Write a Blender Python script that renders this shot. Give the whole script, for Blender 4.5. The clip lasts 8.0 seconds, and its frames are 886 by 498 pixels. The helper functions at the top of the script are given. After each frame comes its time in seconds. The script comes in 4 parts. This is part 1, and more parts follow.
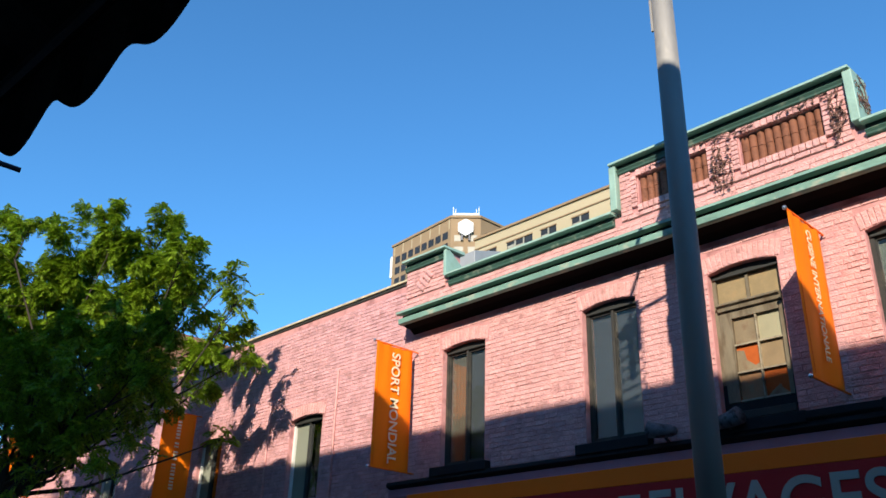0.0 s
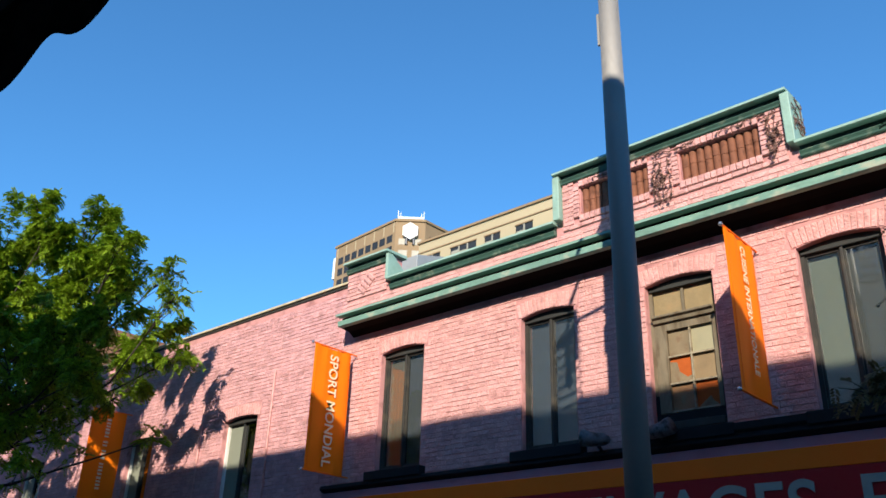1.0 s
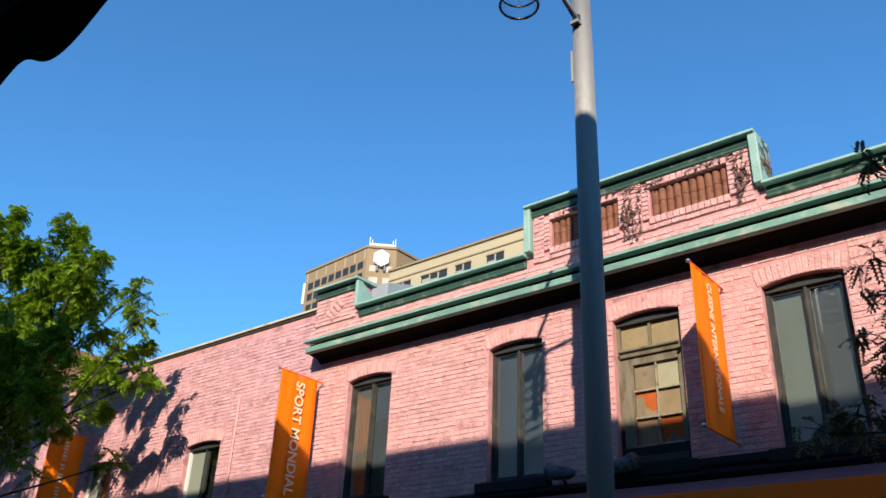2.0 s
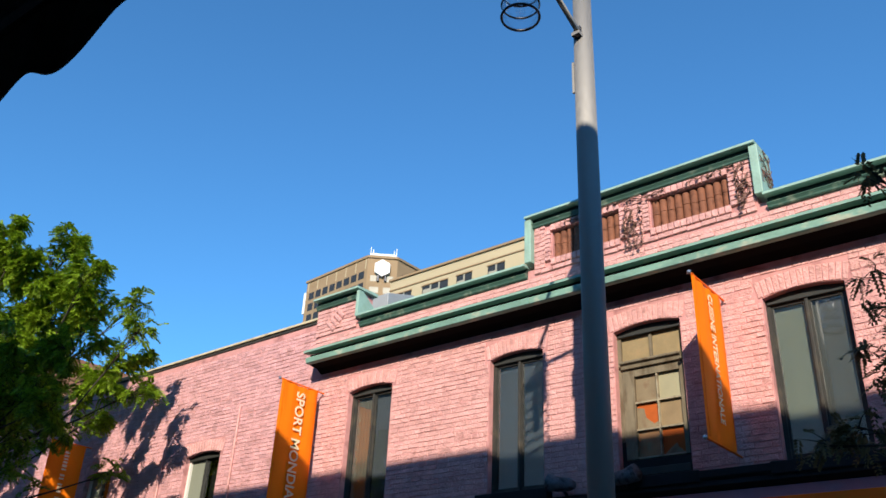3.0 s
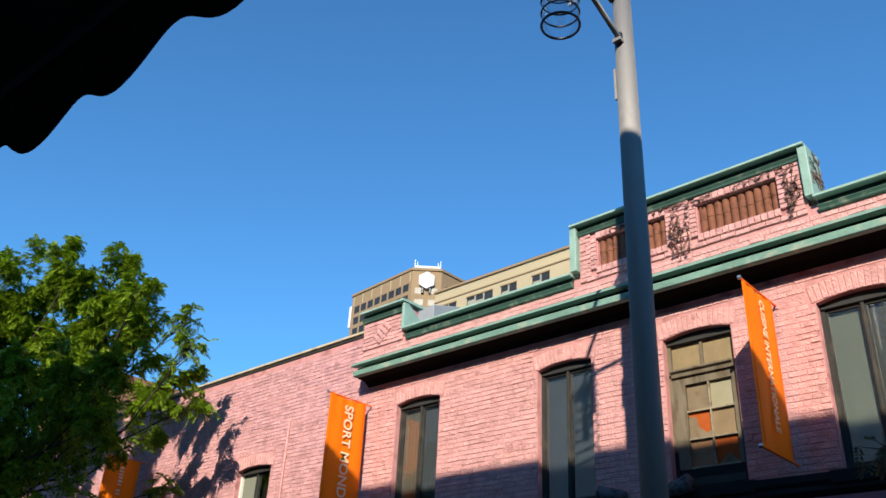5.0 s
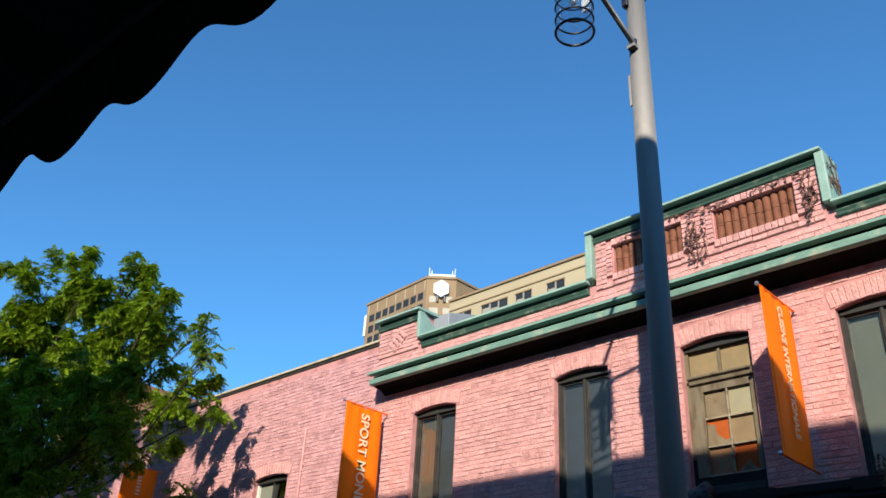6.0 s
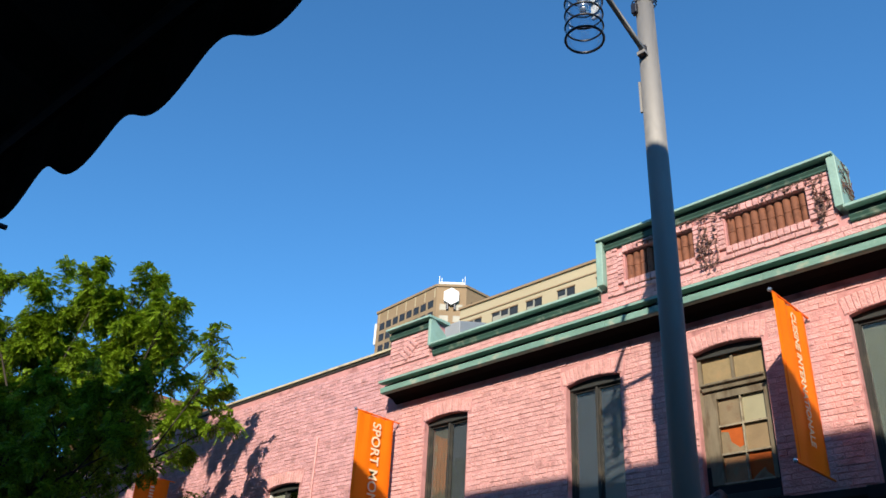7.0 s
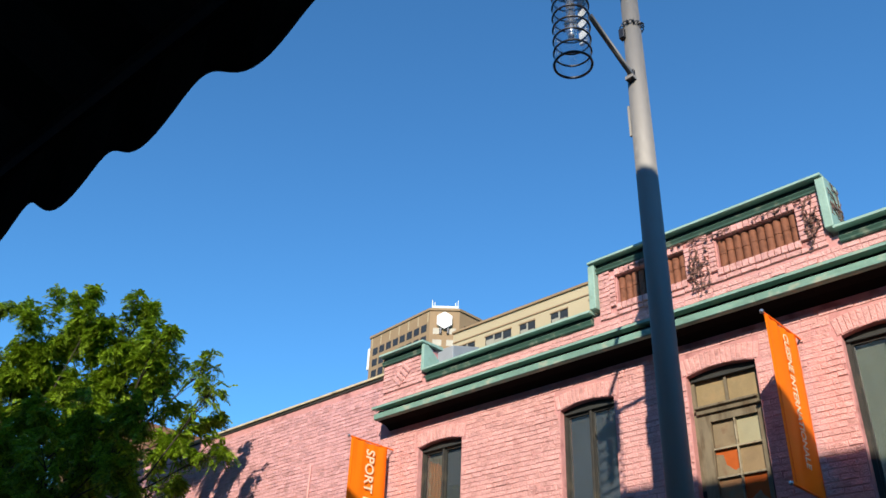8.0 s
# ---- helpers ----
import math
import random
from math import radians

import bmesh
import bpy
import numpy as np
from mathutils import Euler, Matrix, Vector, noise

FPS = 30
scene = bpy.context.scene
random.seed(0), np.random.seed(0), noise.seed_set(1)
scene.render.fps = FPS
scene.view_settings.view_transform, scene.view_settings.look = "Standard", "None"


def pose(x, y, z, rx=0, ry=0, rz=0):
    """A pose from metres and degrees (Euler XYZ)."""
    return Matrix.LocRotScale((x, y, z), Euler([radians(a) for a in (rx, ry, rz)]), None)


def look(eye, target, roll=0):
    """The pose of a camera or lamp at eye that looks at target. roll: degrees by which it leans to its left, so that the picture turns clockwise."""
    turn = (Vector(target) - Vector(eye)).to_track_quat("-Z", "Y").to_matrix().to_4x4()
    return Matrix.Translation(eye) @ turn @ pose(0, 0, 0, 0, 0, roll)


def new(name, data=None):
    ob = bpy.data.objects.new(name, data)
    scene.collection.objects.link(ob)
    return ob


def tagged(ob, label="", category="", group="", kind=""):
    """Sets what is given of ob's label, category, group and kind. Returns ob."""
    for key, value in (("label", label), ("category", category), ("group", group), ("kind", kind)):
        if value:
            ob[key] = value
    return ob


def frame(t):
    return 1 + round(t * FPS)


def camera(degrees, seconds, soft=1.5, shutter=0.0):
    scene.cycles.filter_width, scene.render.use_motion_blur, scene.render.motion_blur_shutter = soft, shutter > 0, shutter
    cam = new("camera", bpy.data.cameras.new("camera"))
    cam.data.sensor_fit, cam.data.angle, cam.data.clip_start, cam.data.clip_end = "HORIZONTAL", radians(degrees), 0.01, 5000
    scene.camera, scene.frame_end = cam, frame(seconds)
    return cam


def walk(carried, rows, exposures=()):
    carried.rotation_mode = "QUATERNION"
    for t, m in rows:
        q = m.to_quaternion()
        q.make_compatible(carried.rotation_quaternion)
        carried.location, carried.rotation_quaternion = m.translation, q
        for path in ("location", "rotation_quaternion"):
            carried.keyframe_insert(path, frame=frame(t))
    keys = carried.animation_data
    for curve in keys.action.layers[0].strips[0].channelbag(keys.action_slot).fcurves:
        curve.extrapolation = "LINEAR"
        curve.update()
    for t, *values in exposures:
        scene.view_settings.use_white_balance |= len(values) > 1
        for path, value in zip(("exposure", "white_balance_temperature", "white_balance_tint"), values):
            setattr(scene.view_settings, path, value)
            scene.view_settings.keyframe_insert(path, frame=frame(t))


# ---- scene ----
# ---- camera and its walk ----
cam = camera(55.27, 8.0, soft=1.6)
walk(cam, [
    (0.0, pose(-0.0000, -0.0000, 1.5000, 114.325, -1.575, 45.929)),
    (0.5, pose(-0.0015, -0.0010, 1.4900, 114.296, -1.347, 44.734)),
    (1.0, pose(0.0113, 0.0245, 1.5145, 114.714, -1.822, 41.648)),
    (1.5, pose(0.0251, 0.0200, 1.5190, 115.832, -2.281, 39.375)),
    (3.0, pose(0.0304, 0.0130, 1.5255, 117.406, -2.594, 39.175)),
    (3.5, pose(0.0317, 0.0144, 1.5240, 117.473, -2.375, 39.938)),
    (4.0, pose(0.0300, 0.0105, 1.5225, 117.477, -2.315, 41.038)),
    (4.5, pose(0.0218, 0.0103, 1.5277, 117.788, -2.608, 41.822)),
    (6.0, pose(0.0040, 0.0010, 1.5205, 118.528, -2.945, 43.429)),
    (6.5, pose(-0.0074, -0.0049, 1.5292, 118.944, -2.972, 43.978)),
    (7.0, pose(-0.0097, -0.0037, 1.5259, 119.020, -2.942, 44.187)),
    (7.5, pose(-0.0150, -0.0010, 1.5330, 119.797, -2.532, 44.033)),
    (8.0, pose(-0.0026, 0.0014, 1.5430, 120.640, -2.166, 44.052)),
], exposures=[(0.0, 0.86), (1.5, 0.85), (3.0, 0.77), (8.0, 0.72)])

# ---- world and sun ----
SUN = Vector((0.63, -1.0, 0.59)).normalized()          # towards the sun
SKY, SUN_POWER = 0.111, 4.3
world = bpy.data.worlds.new("daylight")
scene.world = world
world.use_nodes = True
wn = world.node_tree
sky = wn.nodes.new("ShaderNodeTexSky")
sky.sky_type, sky.sun_disc = "NISHITA", False
sky.sun_elevation, sky.sun_rotation = math.asin(SUN.z), math.atan2(SUN.x, SUN.y)
sky.air_density, sky.dust_density, sky.ozone_density = 1.0, 0.0, 1.5
clear = wn.nodes.new("ShaderNodeMixRGB")               # deep clear blue of the day
clear.blend_type, clear.inputs["Fac"].default_value, clear.inputs["Color2"].default_value = "MULTIPLY", 1.0, (0.40, 0.87, 1.2, 1)
wn.links.new(sky.outputs["Color"], clear.inputs["Color1"])
wn.links.new(clear.outputs["Color"], wn.nodes["Background"].inputs["Color"])
wn.nodes["Background"].inputs["Strength"].default_value = SKY
sun_data = bpy.data.lights.new("sun", "SUN")
sun_data.energy, sun_data.angle, sun_data.color = SUN_POWER, radians(0.5), (1.0, 0.89, 0.74)
sun = new("sun", sun_data)
sun.matrix_world = look(SUN * 60, (0, 0, 0))


# ---- materials ----
def mat(name, color, rough=0.7, metal=0.0, var=0.25, scale=3.0, fine=60.0, bump=0.15, dirt=None, dirt_amount=0.0, per_piece=0.0, island=0.0,
        translucent=0.0, dirt_scale=1.2, stretch=(1, 1, 1), bump_dist=0.01, spec=0.25):
    """A surface with variation at two scales, fine relief and, if given, stains of another colour."""
    m = bpy.data.materials.new(name)
    m.use_nodes = True
    nt = m.node_tree
    N, Lk = nt.nodes, nt.links
    b = N["Principled BSDF"]
    b.inputs["Metallic"].default_value = metal
    b.inputs["Specular IOR Level"].default_value = spec
    geo = N.new("ShaderNodeNewGeometry")
    mp = N.new("ShaderNodeMapping")
    mp.inputs["Scale"].default_value = stretch
    Lk.new(geo.outputs["Position"], mp.inputs["Vector"])

    def noise_node(s, detail=5.0):
        n = N.new("ShaderNodeTexNoise")
        n.inputs["Scale"].default_value, n.inputs["Detail"].default_value = s, detail
        Lk.new(mp.outputs["Vector"], n.inputs["Vector"])
        return n

    def math_node(op, a, c):
        n = N.new("ShaderNodeMath")
        n.operation = op
        for i, v in enumerate((a, c)):
            if isinstance(v, (int, float)):
                n.inputs[i].default_value = v
            else:
                Lk.new(v, n.inputs[i])
        return n.outputs[0]

    big, small = noise_node(scale), noise_node(fine, 3.0)
    total = math_node("ADD", math_node("MULTIPLY", big.outputs["Fac"], 0.65), math_node("MULTIPLY", small.outputs["Fac"], 0.35))
    v = math_node("MULTIPLY", math_node("SUBTRACT", total, 0.5), 2.6 * var)
    if per_piece:
        info = N.new("ShaderNodeObjectInfo")
        v = math_node("ADD", v, math_node("MULTIPLY", math_node("SUBTRACT", info.outputs["Random"], 0.5), per_piece))
    if island:
        v = math_node("ADD", v, math_node("MULTIPLY", math_node("SUBTRACT", geo.outputs["Random Per Island"], 0.5), island))
    hsv = N.new("ShaderNodeHueSaturation")
    hsv.inputs["Color"].default_value = (*color, 1)
    Lk.new(math_node("ADD", v, 1.0), hsv.inputs["Value"])
    col = hsv.outputs["Color"]
    if dirt:
        n = noise_node(dirt_scale, 8.0)
        ramp = N.new("ShaderNodeValToRGB")
        ramp.color_ramp.elements[0].position, ramp.color_ramp.elements[1].position = 0.62 - 0.25 * dirt_amount, 0.72 - 0.15 * dirt_amount
        Lk.new(n.outputs["Fac"], ramp.inputs["Fac"])
        mix = N.new("ShaderNodeMixRGB")
        Lk.new(math_node("MULTIPLY", ramp.outputs["Color"], min(1.0, 0.35 + dirt_amount)), mix.inputs["Fac"])
        Lk.new(col, mix.inputs["Color1"])
        mix.inputs["Color2"].default_value = (*dirt, 1)
        col = mix.outputs["Color"]
    Lk.new(col, b.inputs["Base Color"])
    Lk.new(math_node("ADD", math_node("MULTIPLY", math_node("SUBTRACT", small.outputs["Fac"], 0.5), 0.3), rough), b.inputs["Roughness"])
    if bump:
        bp = N.new("ShaderNodeBump")
        bp.inputs["Strength"].default_value, bp.inputs["Distance"].default_value = bump, bump_dist
        Lk.new(math_node("ADD", small.outputs["Fac"], big.outputs["Fac"]), bp.inputs["Height"])
        Lk.new(bp.outputs["Normal"], b.inputs["Normal"])
    if translucent:
        tr, mx = N.new("ShaderNodeBsdfTranslucent"), N.new("ShaderNodeMixShader")
        Lk.new(col, tr.inputs["Color"])
        mx.inputs["Fac"].default_value = translucent
        Lk.new(b.outputs["BSDF"], mx.inputs[1])
        Lk.new(tr.outputs["BSDF"], mx.inputs[2])
        Lk.new(mx.outputs["Shader"], N["Material Output"].inputs["Surface"])
    return m


def glass_mat(name, tint=(0.9, 0.93, 0.95), head_on=0.045):
    """A thin pane: clear, with a reflection that grows at grazing angles."""
    m = bpy.data.materials.new(name)
    m.use_nodes = True
    N, Lk = m.node_tree.nodes, m.node_tree.links
    N.remove(N["Principled BSDF"])
    tr, gl, mx, fr = (N.new("ShaderNode" + k) for k in ("BsdfTransparent", "BsdfGlossy", "MixShader", "LayerWeight"))
    tr.inputs["Color"].default_value = (*tint, 1)
    gl.inputs["Roughness"].default_value = 0.04
    power, gain, base = (N.new("ShaderNodeMath") for _ in range(3))
    power.operation, gain.operation, base.operation = "POWER", "MULTIPLY", "ADD"
    power.inputs[1].default_value, gain.inputs[1].default_value, base.inputs[1].default_value = 3.0, 0.8, head_on
    Lk.new(fr.outputs["Facing"], power.inputs[0])
    Lk.new(power.outputs[0], gain.inputs[0])
    Lk.new(gain.outputs[0], base.inputs[0])
    Lk.new(base.outputs[0], mx.inputs["Fac"])
    Lk.new(tr.outputs["BSDF"], mx.inputs[1])
    Lk.new(gl.outputs["BSDF"], mx.inputs[2])
    Lk.new(mx.outputs["Shader"], N["Material Output"].inputs["Surface"])
    return m


M_BRICK = mat("painted_brick", (0.598, 0.322, 0.298), 0.65, var=0.42, scale=6, fine=34, bump=0.9, bump_dist=0.02, dirt=(0.33, 0.15, 0.14), dirt_amount=0.22, island=0.16, dirt_scale=5)
M_BRICK_PIECE = mat("painted_brick_piece", (0.598, 0.322, 0.298), 0.65, var=0.42, scale=6, fine=34, bump=0.9, bump_dist=0.02, dirt=(0.33, 0.15, 0.14), dirt_amount=0.22, per_piece=0.16, dirt_scale=5)
M_BRICK_WING = mat("pale_painted_brick", (0.56, 0.305, 0.305), 0.65, var=0.42, scale=5, fine=34, bump=0.9, bump_dist=0.02, dirt=(0.36, 0.19, 0.18), dirt_amount=0.25, island=0.2, dirt_scale=4)
M_MORTAR = mat("painted_mortar", (0.53, 0.26, 0.248), 0.85, var=0.4, scale=4, fine=70, bump=0.5, dirt=(0.2, 0.08, 0.08), dirt_amount=0.3, dirt_scale=3)
M_GREEN = mat("verdigris_paint", (0.20, 0.34, 0.28), 0.5, var=0.3, scale=2.5, fine=30, bump=0.25, dirt=(0.34, 0.37, 0.27), dirt_amount=0.25, dirt_scale=5)
M_GREEN_WORN = mat("flaking_green_paint", (0.18, 0.32, 0.26), 0.6, var=0.5, scale=3, fine=22, bump=0.5, dirt=(0.47, 0.44, 0.33), dirt_amount=0.27, dirt_scale=6, stretch=(0.7, 1, 1.3))
M_GREEN_LIP = mat("pale_green_metal", (0.26, 0.40, 0.335), 0.5, var=0.35, scale=3, fine=30, bump=0.25, dirt=(0.22, 0.33, 0.26), dirt_amount=0.3, dirt_scale=4)
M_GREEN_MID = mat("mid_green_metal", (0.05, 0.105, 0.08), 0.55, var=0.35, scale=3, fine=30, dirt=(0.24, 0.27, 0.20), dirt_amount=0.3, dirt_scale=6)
M_GREEN_SHADE = mat("lip_shade_green", (0.022, 0.036, 0.028), 0.6, var=0.3)
M_SOFFIT = mat("soffit_shade_black", (0.007, 0.0065, 0.006), 0.9, var=0.3, spec=0.05)
M_WINGCOP = mat("weathered_roof_edge", (0.62, 0.55, 0.37), 0.6, var=0.45, scale=4, dirt=(0.14, 0.12, 0.07), dirt_amount=0.22, dirt_scale=2.5)
M_RUST = mat("rust_clay_tile", (0.20, 0.08, 0.045), 0.8, var=0.5, scale=6, fine=40, bump=0.5, dirt=(0.09, 0.035, 0.02), dirt_amount=0.4, dirt_scale=9, island=0.35)
M_FRAME = mat("dark_window_paint_and_shade", (0.035, 0.036, 0.032), 0.5, var=0.3, scale=5)
M_FRAME_GREY = mat("grey_window_paint", (0.036, 0.035, 0.031), 0.6, var=0.4, scale=5, dirt=(0.07, 0.06, 0.045), dirt_amount=0.4, dirt_scale=6)
M_FRAME_OLD = mat("bare_grey_olive_wood", (0.165, 0.138, 0.092), 0.75, var=0.5, scale=6, dirt=(0.085, 0.06, 0.035), dirt_amount=0.4, dirt_scale=9, stretch=(1, 1, 0.25))
M_BAR_PALE = mat("worn_pale_glazing_bar", (0.30, 0.26, 0.18), 0.75, var=0.5, scale=8, dirt=(0.09, 0.065, 0.04), dirt_amount=0.4, dirt_scale=9)
M_FRAME_WHITE = mat("white_window_paint", (0.68, 0.66, 0.60), 0.5, var=0.15, scale=4)
M_BLIND = mat("grey_blind", (0.075, 0.085, 0.098), 0.85, var=0.25, scale=1.4, stretch=(1, 1, 0.3))
M_BLIND_GREY = mat("warm_grey_blind", (0.085, 0.085, 0.072), 0.85, var=0.25, scale=1.4, stretch=(1, 1, 0.3))
M_BLIND_GREEN = mat("greenish_grey_blind", (0.20, 0.215, 0.165), 0.85, var=0.25, scale=1.3, stretch=(1, 1, 0.4))
M_BOARD_TAN = mat("tan_panel", (0.235, 0.17, 0.095), 0.8, var=0.35, scale=4, dirt=(0.15, 0.1, 0.05), dirt_amount=0.35, dirt_scale=3)
M_CARD = mat("yellowed_card", (0.25, 0.19, 0.10), 0.85, var=0.35, scale=5, dirt=(0.3, 0.2, 0.1), dirt_amount=0.3, dirt_scale=5)
M_CARD_GREY = mat("greyed_card", (0.20, 0.155, 0.095), 0.85, var=0.4, scale=5, dirt=(0.15, 0.08, 0.045), dirt_amount=0.3, dirt_scale=8)
M_CARD_PALE = mat("pale_green_card", (0.30, 0.28, 0.18), 0.85, var=0.25, scale=4)
M_CARD_ROSE = mat("browned_card", (0.28, 0.15, 0.075), 0.85, var=0.5, scale=6, dirt=(0.22, 0.17, 0.10), dirt_amount=0.45, dirt_scale=7)
M_CARD_ORANGE = mat("orange_insulation", (0.36, 0.08, 0.015), 0.9, var=0.4, scale=6, fine=80)
M_CURTAIN = mat("ochre_curtain", (0.125, 0.118, 0.095), 0.9, var=0.2, scale=3, stretch=(6, 1, 0.4))
M_DARK = mat("unlit_recess_black", (0.012, 0.012, 0.012), 0.9, var=0.2)
M_GLASS = glass_mat("window_glass", (0.84, 0.88, 0.88), head_on=0.22)
M_GLASS_DULL = glass_mat("dusty_window_glass", (0.8, 0.83, 0.82), head_on=0.09)
M_LAMPGLASS = glass_mat("lamp_glass", (0.84, 0.87, 0.90), 0.10)
M_SILL = mat("black_stone_and_window_shade", (0.014, 0.014, 0.015), 0.85, var=0.4, scale=4)
M_ORANGE = mat("orange_banner_cloth", (1.0, 0.225, 0.002), 0.7, var=0.12, scale=2.5, fine=120, bump=0.1, translucent=0.15)
M_ORANGE_SIGN = mat("orange_sign_paint", (1.0, 0.16, 0.003), 0.5, var=0.15, scale=1)
M_RED_SIGN = mat("red_sign_paint", (0.42, 0.012, 0.016), 0.4, var=0.15, scale=1)
M_LETTER = mat("grey_white_letter", (0.36, 0.335, 0.28), 0.5, var=0.2)
M_BANNER_TEXT = mat("cream_print", (0.85, 0.70, 0.46), 0.7, var=0.1)
M_MAUVE = mat("mauve_fascia", (0.34, 0.17, 0.21), 0.7, var=0.25, scale=3)
M_POLE = mat("dull_aluminium_pole", (0.195, 0.19, 0.18), 0.56, metal=0.82, var=0.2, scale=3, fine=50, bump=0.03, stretch=(1, 1, 0.2))
along = M_POLE.node_tree.nodes.new("ShaderNodeTangent")  # drawn metal: the grain runs along the post
along.direction_type, along.axis = "RADIAL", "Z"
M_POLE.node_tree.nodes["Principled BSDF"].inputs["Anisotropic"].default_value = 0.85
M_POLE.node_tree.links.new(along.outputs["Tangent"], M_POLE.node_tree.nodes["Principled BSDF"].inputs["Tangent"])
M_STEEL = mat("dark_steel", (0.05, 0.052, 0.06), 0.4, metal=0.7, var=0.2)
M_CHROME = mat("bright_fitting", (0.6, 0.6, 0.6), 0.25, metal=0.9, var=0.1)
M_AWNING = mat("black_awning_cloth", (0.006, 0.0055, 0.006), 0.9, var=0.3, scale=2, fine=90)
M_AWNING_STRIPE = mat("grey_awning_stripe", (0.02, 0.017, 0.018), 0.9, var=0.3, scale=2, fine=90)
M_BARK = mat("dark_brown_bark", (0.042, 0.032, 0.024), 0.9, var=0.5, scale=6, fine=40, bump=0.8, stretch=(1, 1, 0.3))
M_LEAF = mat("locust_leaf", (0.185, 0.285, 0.014), 0.5, var=0.4, scale=1.2, fine=8, bump=0, island=1.0, translucent=0.38)
# brownish leaf; part of the second tree's shade is put into its colour
M_LEAF_SHADE = mat("shade_darkened_locust_leaf", (0.12, 0.105, 0.045), 0.55, var=0.3, scale=1.2, fine=8, bump=0, island=0.8, translucent=0.35)
M_VINE = mat("dry_vine", (0.14, 0.08, 0.062), 0.9, var=0.4)
M_TOWER = mat("brown_concrete", (0.27, 0.185, 0.105), 0.8, var=0.15, scale=0.25, fine=4, bump=0.05, dirt=(0.2, 0.14, 0.08), dirt_amount=0.2, dirt_scale=0.2)
M_BEIGE = mat("beige_concrete", (0.41, 0.335, 0.21), 0.8, var=0.12, scale=0.2, fine=4, bump=0.05, dirt=(0.3, 0.22, 0.12), dirt_amount=0.15, dirt_scale=0.15)
M_BROWN = mat("brown_brick_far", (0.24, 0.12, 0.07), 0.85, var=0.25, scale=1, fine=12)
M_FARGLASS = mat("far_dark_window", (0.03, 0.033, 0.035), 0.15, var=0.3, scale=0.5, bump=0)
M_FARGLASS_PALE = mat("far_pale_window", (0.30, 0.28, 0.22), 0.4, var=0.3, scale=0.5, bump=0)
M_WHITE = mat("white_sign_panel", (0.70, 0.70, 0.68), 0.4, var=0.05)
M_FLOOD = mat("weathered_lamp_grey", (0.11, 0.115, 0.125), 0.7, var=0.7, scale=12, dirt=(0.03, 0.025, 0.02), dirt_amount=0.5, dirt_scale=14)
M_ZINC = mat("zinc_hood", (0.36, 0.37, 0.36), 0.5, metal=0.3, var=0.15)
M_STONE = mat("opposite_grey_stone", (0.42, 0.405, 0.38), 0.85, var=0.25, scale=1.5, fine=20)
M_ASPHALT = mat("asphalt", (0.055, 0.055, 0.056), 0.9, var=0.3, scale=1, fine=90, bump=0.4)
M_PAVE = mat("paving_concrete", (0.20, 0.195, 0.18), 0.85, var=0.25, scale=1.2, fine=60, bump=0.2)
M_ROOF = mat("roof_gravel", (0.16, 0.155, 0.15), 0.95, var=0.3, scale=2, fine=70)


# ---- building helpers ----
def box(bm, x0, x1, y0, y1, z0, z1):
    v = [bm.verts.new(p) for p in ((x0, y0, z0), (x1, y0, z0), (x1, y1, z0), (x0, y1, z0), (x0, y0, z1), (x1, y0, z1), (x1, y1, z1), (x0, y1, z1))]
    for f in ((0, 3, 2, 1), (4, 5, 6, 7), (0, 1, 5, 4), (1, 2, 6, 5), (2, 3, 7, 6), (3, 0, 4, 7)):
        bm.faces.new([v[i] for i in f])
    return v


def prism(bm, profile, axis, a, b):
    """A profile (list of 2D points) drawn out along an axis from a to b. axis x: points are (y, z); y: (x, z); z: (x, y)."""
    def p3(u, w, s):
        return {"x": (s, u, w), "y": (u, s, w), "z": (u, w, s)}[axis]
    lo, hi = [bm.verts.new(p3(u, w, a)) for u, w in profile], [bm.verts.new(p3(u, w, b)) for u, w in profile]
    n = len(profile)
    for i in range(n):
        bm.faces.new((lo[i], lo[(i + 1) % n], hi[(i + 1) % n], hi[i]))
    bm.faces.new(lo[::-1])
    bm.faces.new(hi)


def tube(bm, points, radii, sides=8):
    """A tapered tube through points."""
    rings = []
    for i, p in enumerate(points):
        p = Vector(p)
        d = (Vector(points[min(i + 1, len(points) - 1)]) - Vector(points[max(i - 1, 0)])).normalized()
        u = d.orthogonal().normalized()
        if rings:
            u = (last - last.dot(d) * d).normalized()
        last = u
        w = d.cross(u)
        r = radii[i] if isinstance(radii, (list, tuple)) else radii
        rings.append([bm.verts.new(p + r * (math.cos(a) * u + math.sin(a) * w)) for a in (2 * math.pi * k / sides for k in range(sides))])
    for r0, r1 in zip(rings, rings[1:]):
        for k in range(sides):
            bm.faces.new((r0[k], r0[(k + 1) % sides], r1[(k + 1) % sides], r1[k]))
    bm.faces.new(rings[0][::-1])
    bm.faces.new(rings[-1])


def ring(bm, centre, radius, thick, n=28, sides=6, turn=None):
    loops = []
    for i in range(n):
        a = 2 * math.pi * i / n
        loop = []
        for k in range(sides):
            b = 2 * math.pi * k / sides
            p = Vector(((radius + thick * math.cos(b)) * math.cos(a), (radius + thick * math.cos(b)) * math.sin(a), thick * math.sin(b)))
            loop.append(bm.verts.new((turn @ p if turn else p) + Vector(centre)))
        loops.append(loop)
    for i in range(n):
        r0, r1 = loops[i], loops[(i + 1) % n]
        for k in range(sides):
            bm.faces.new((r0[k], r1[k], r1[(k + 1) % sides], r0[(k + 1) % sides]))


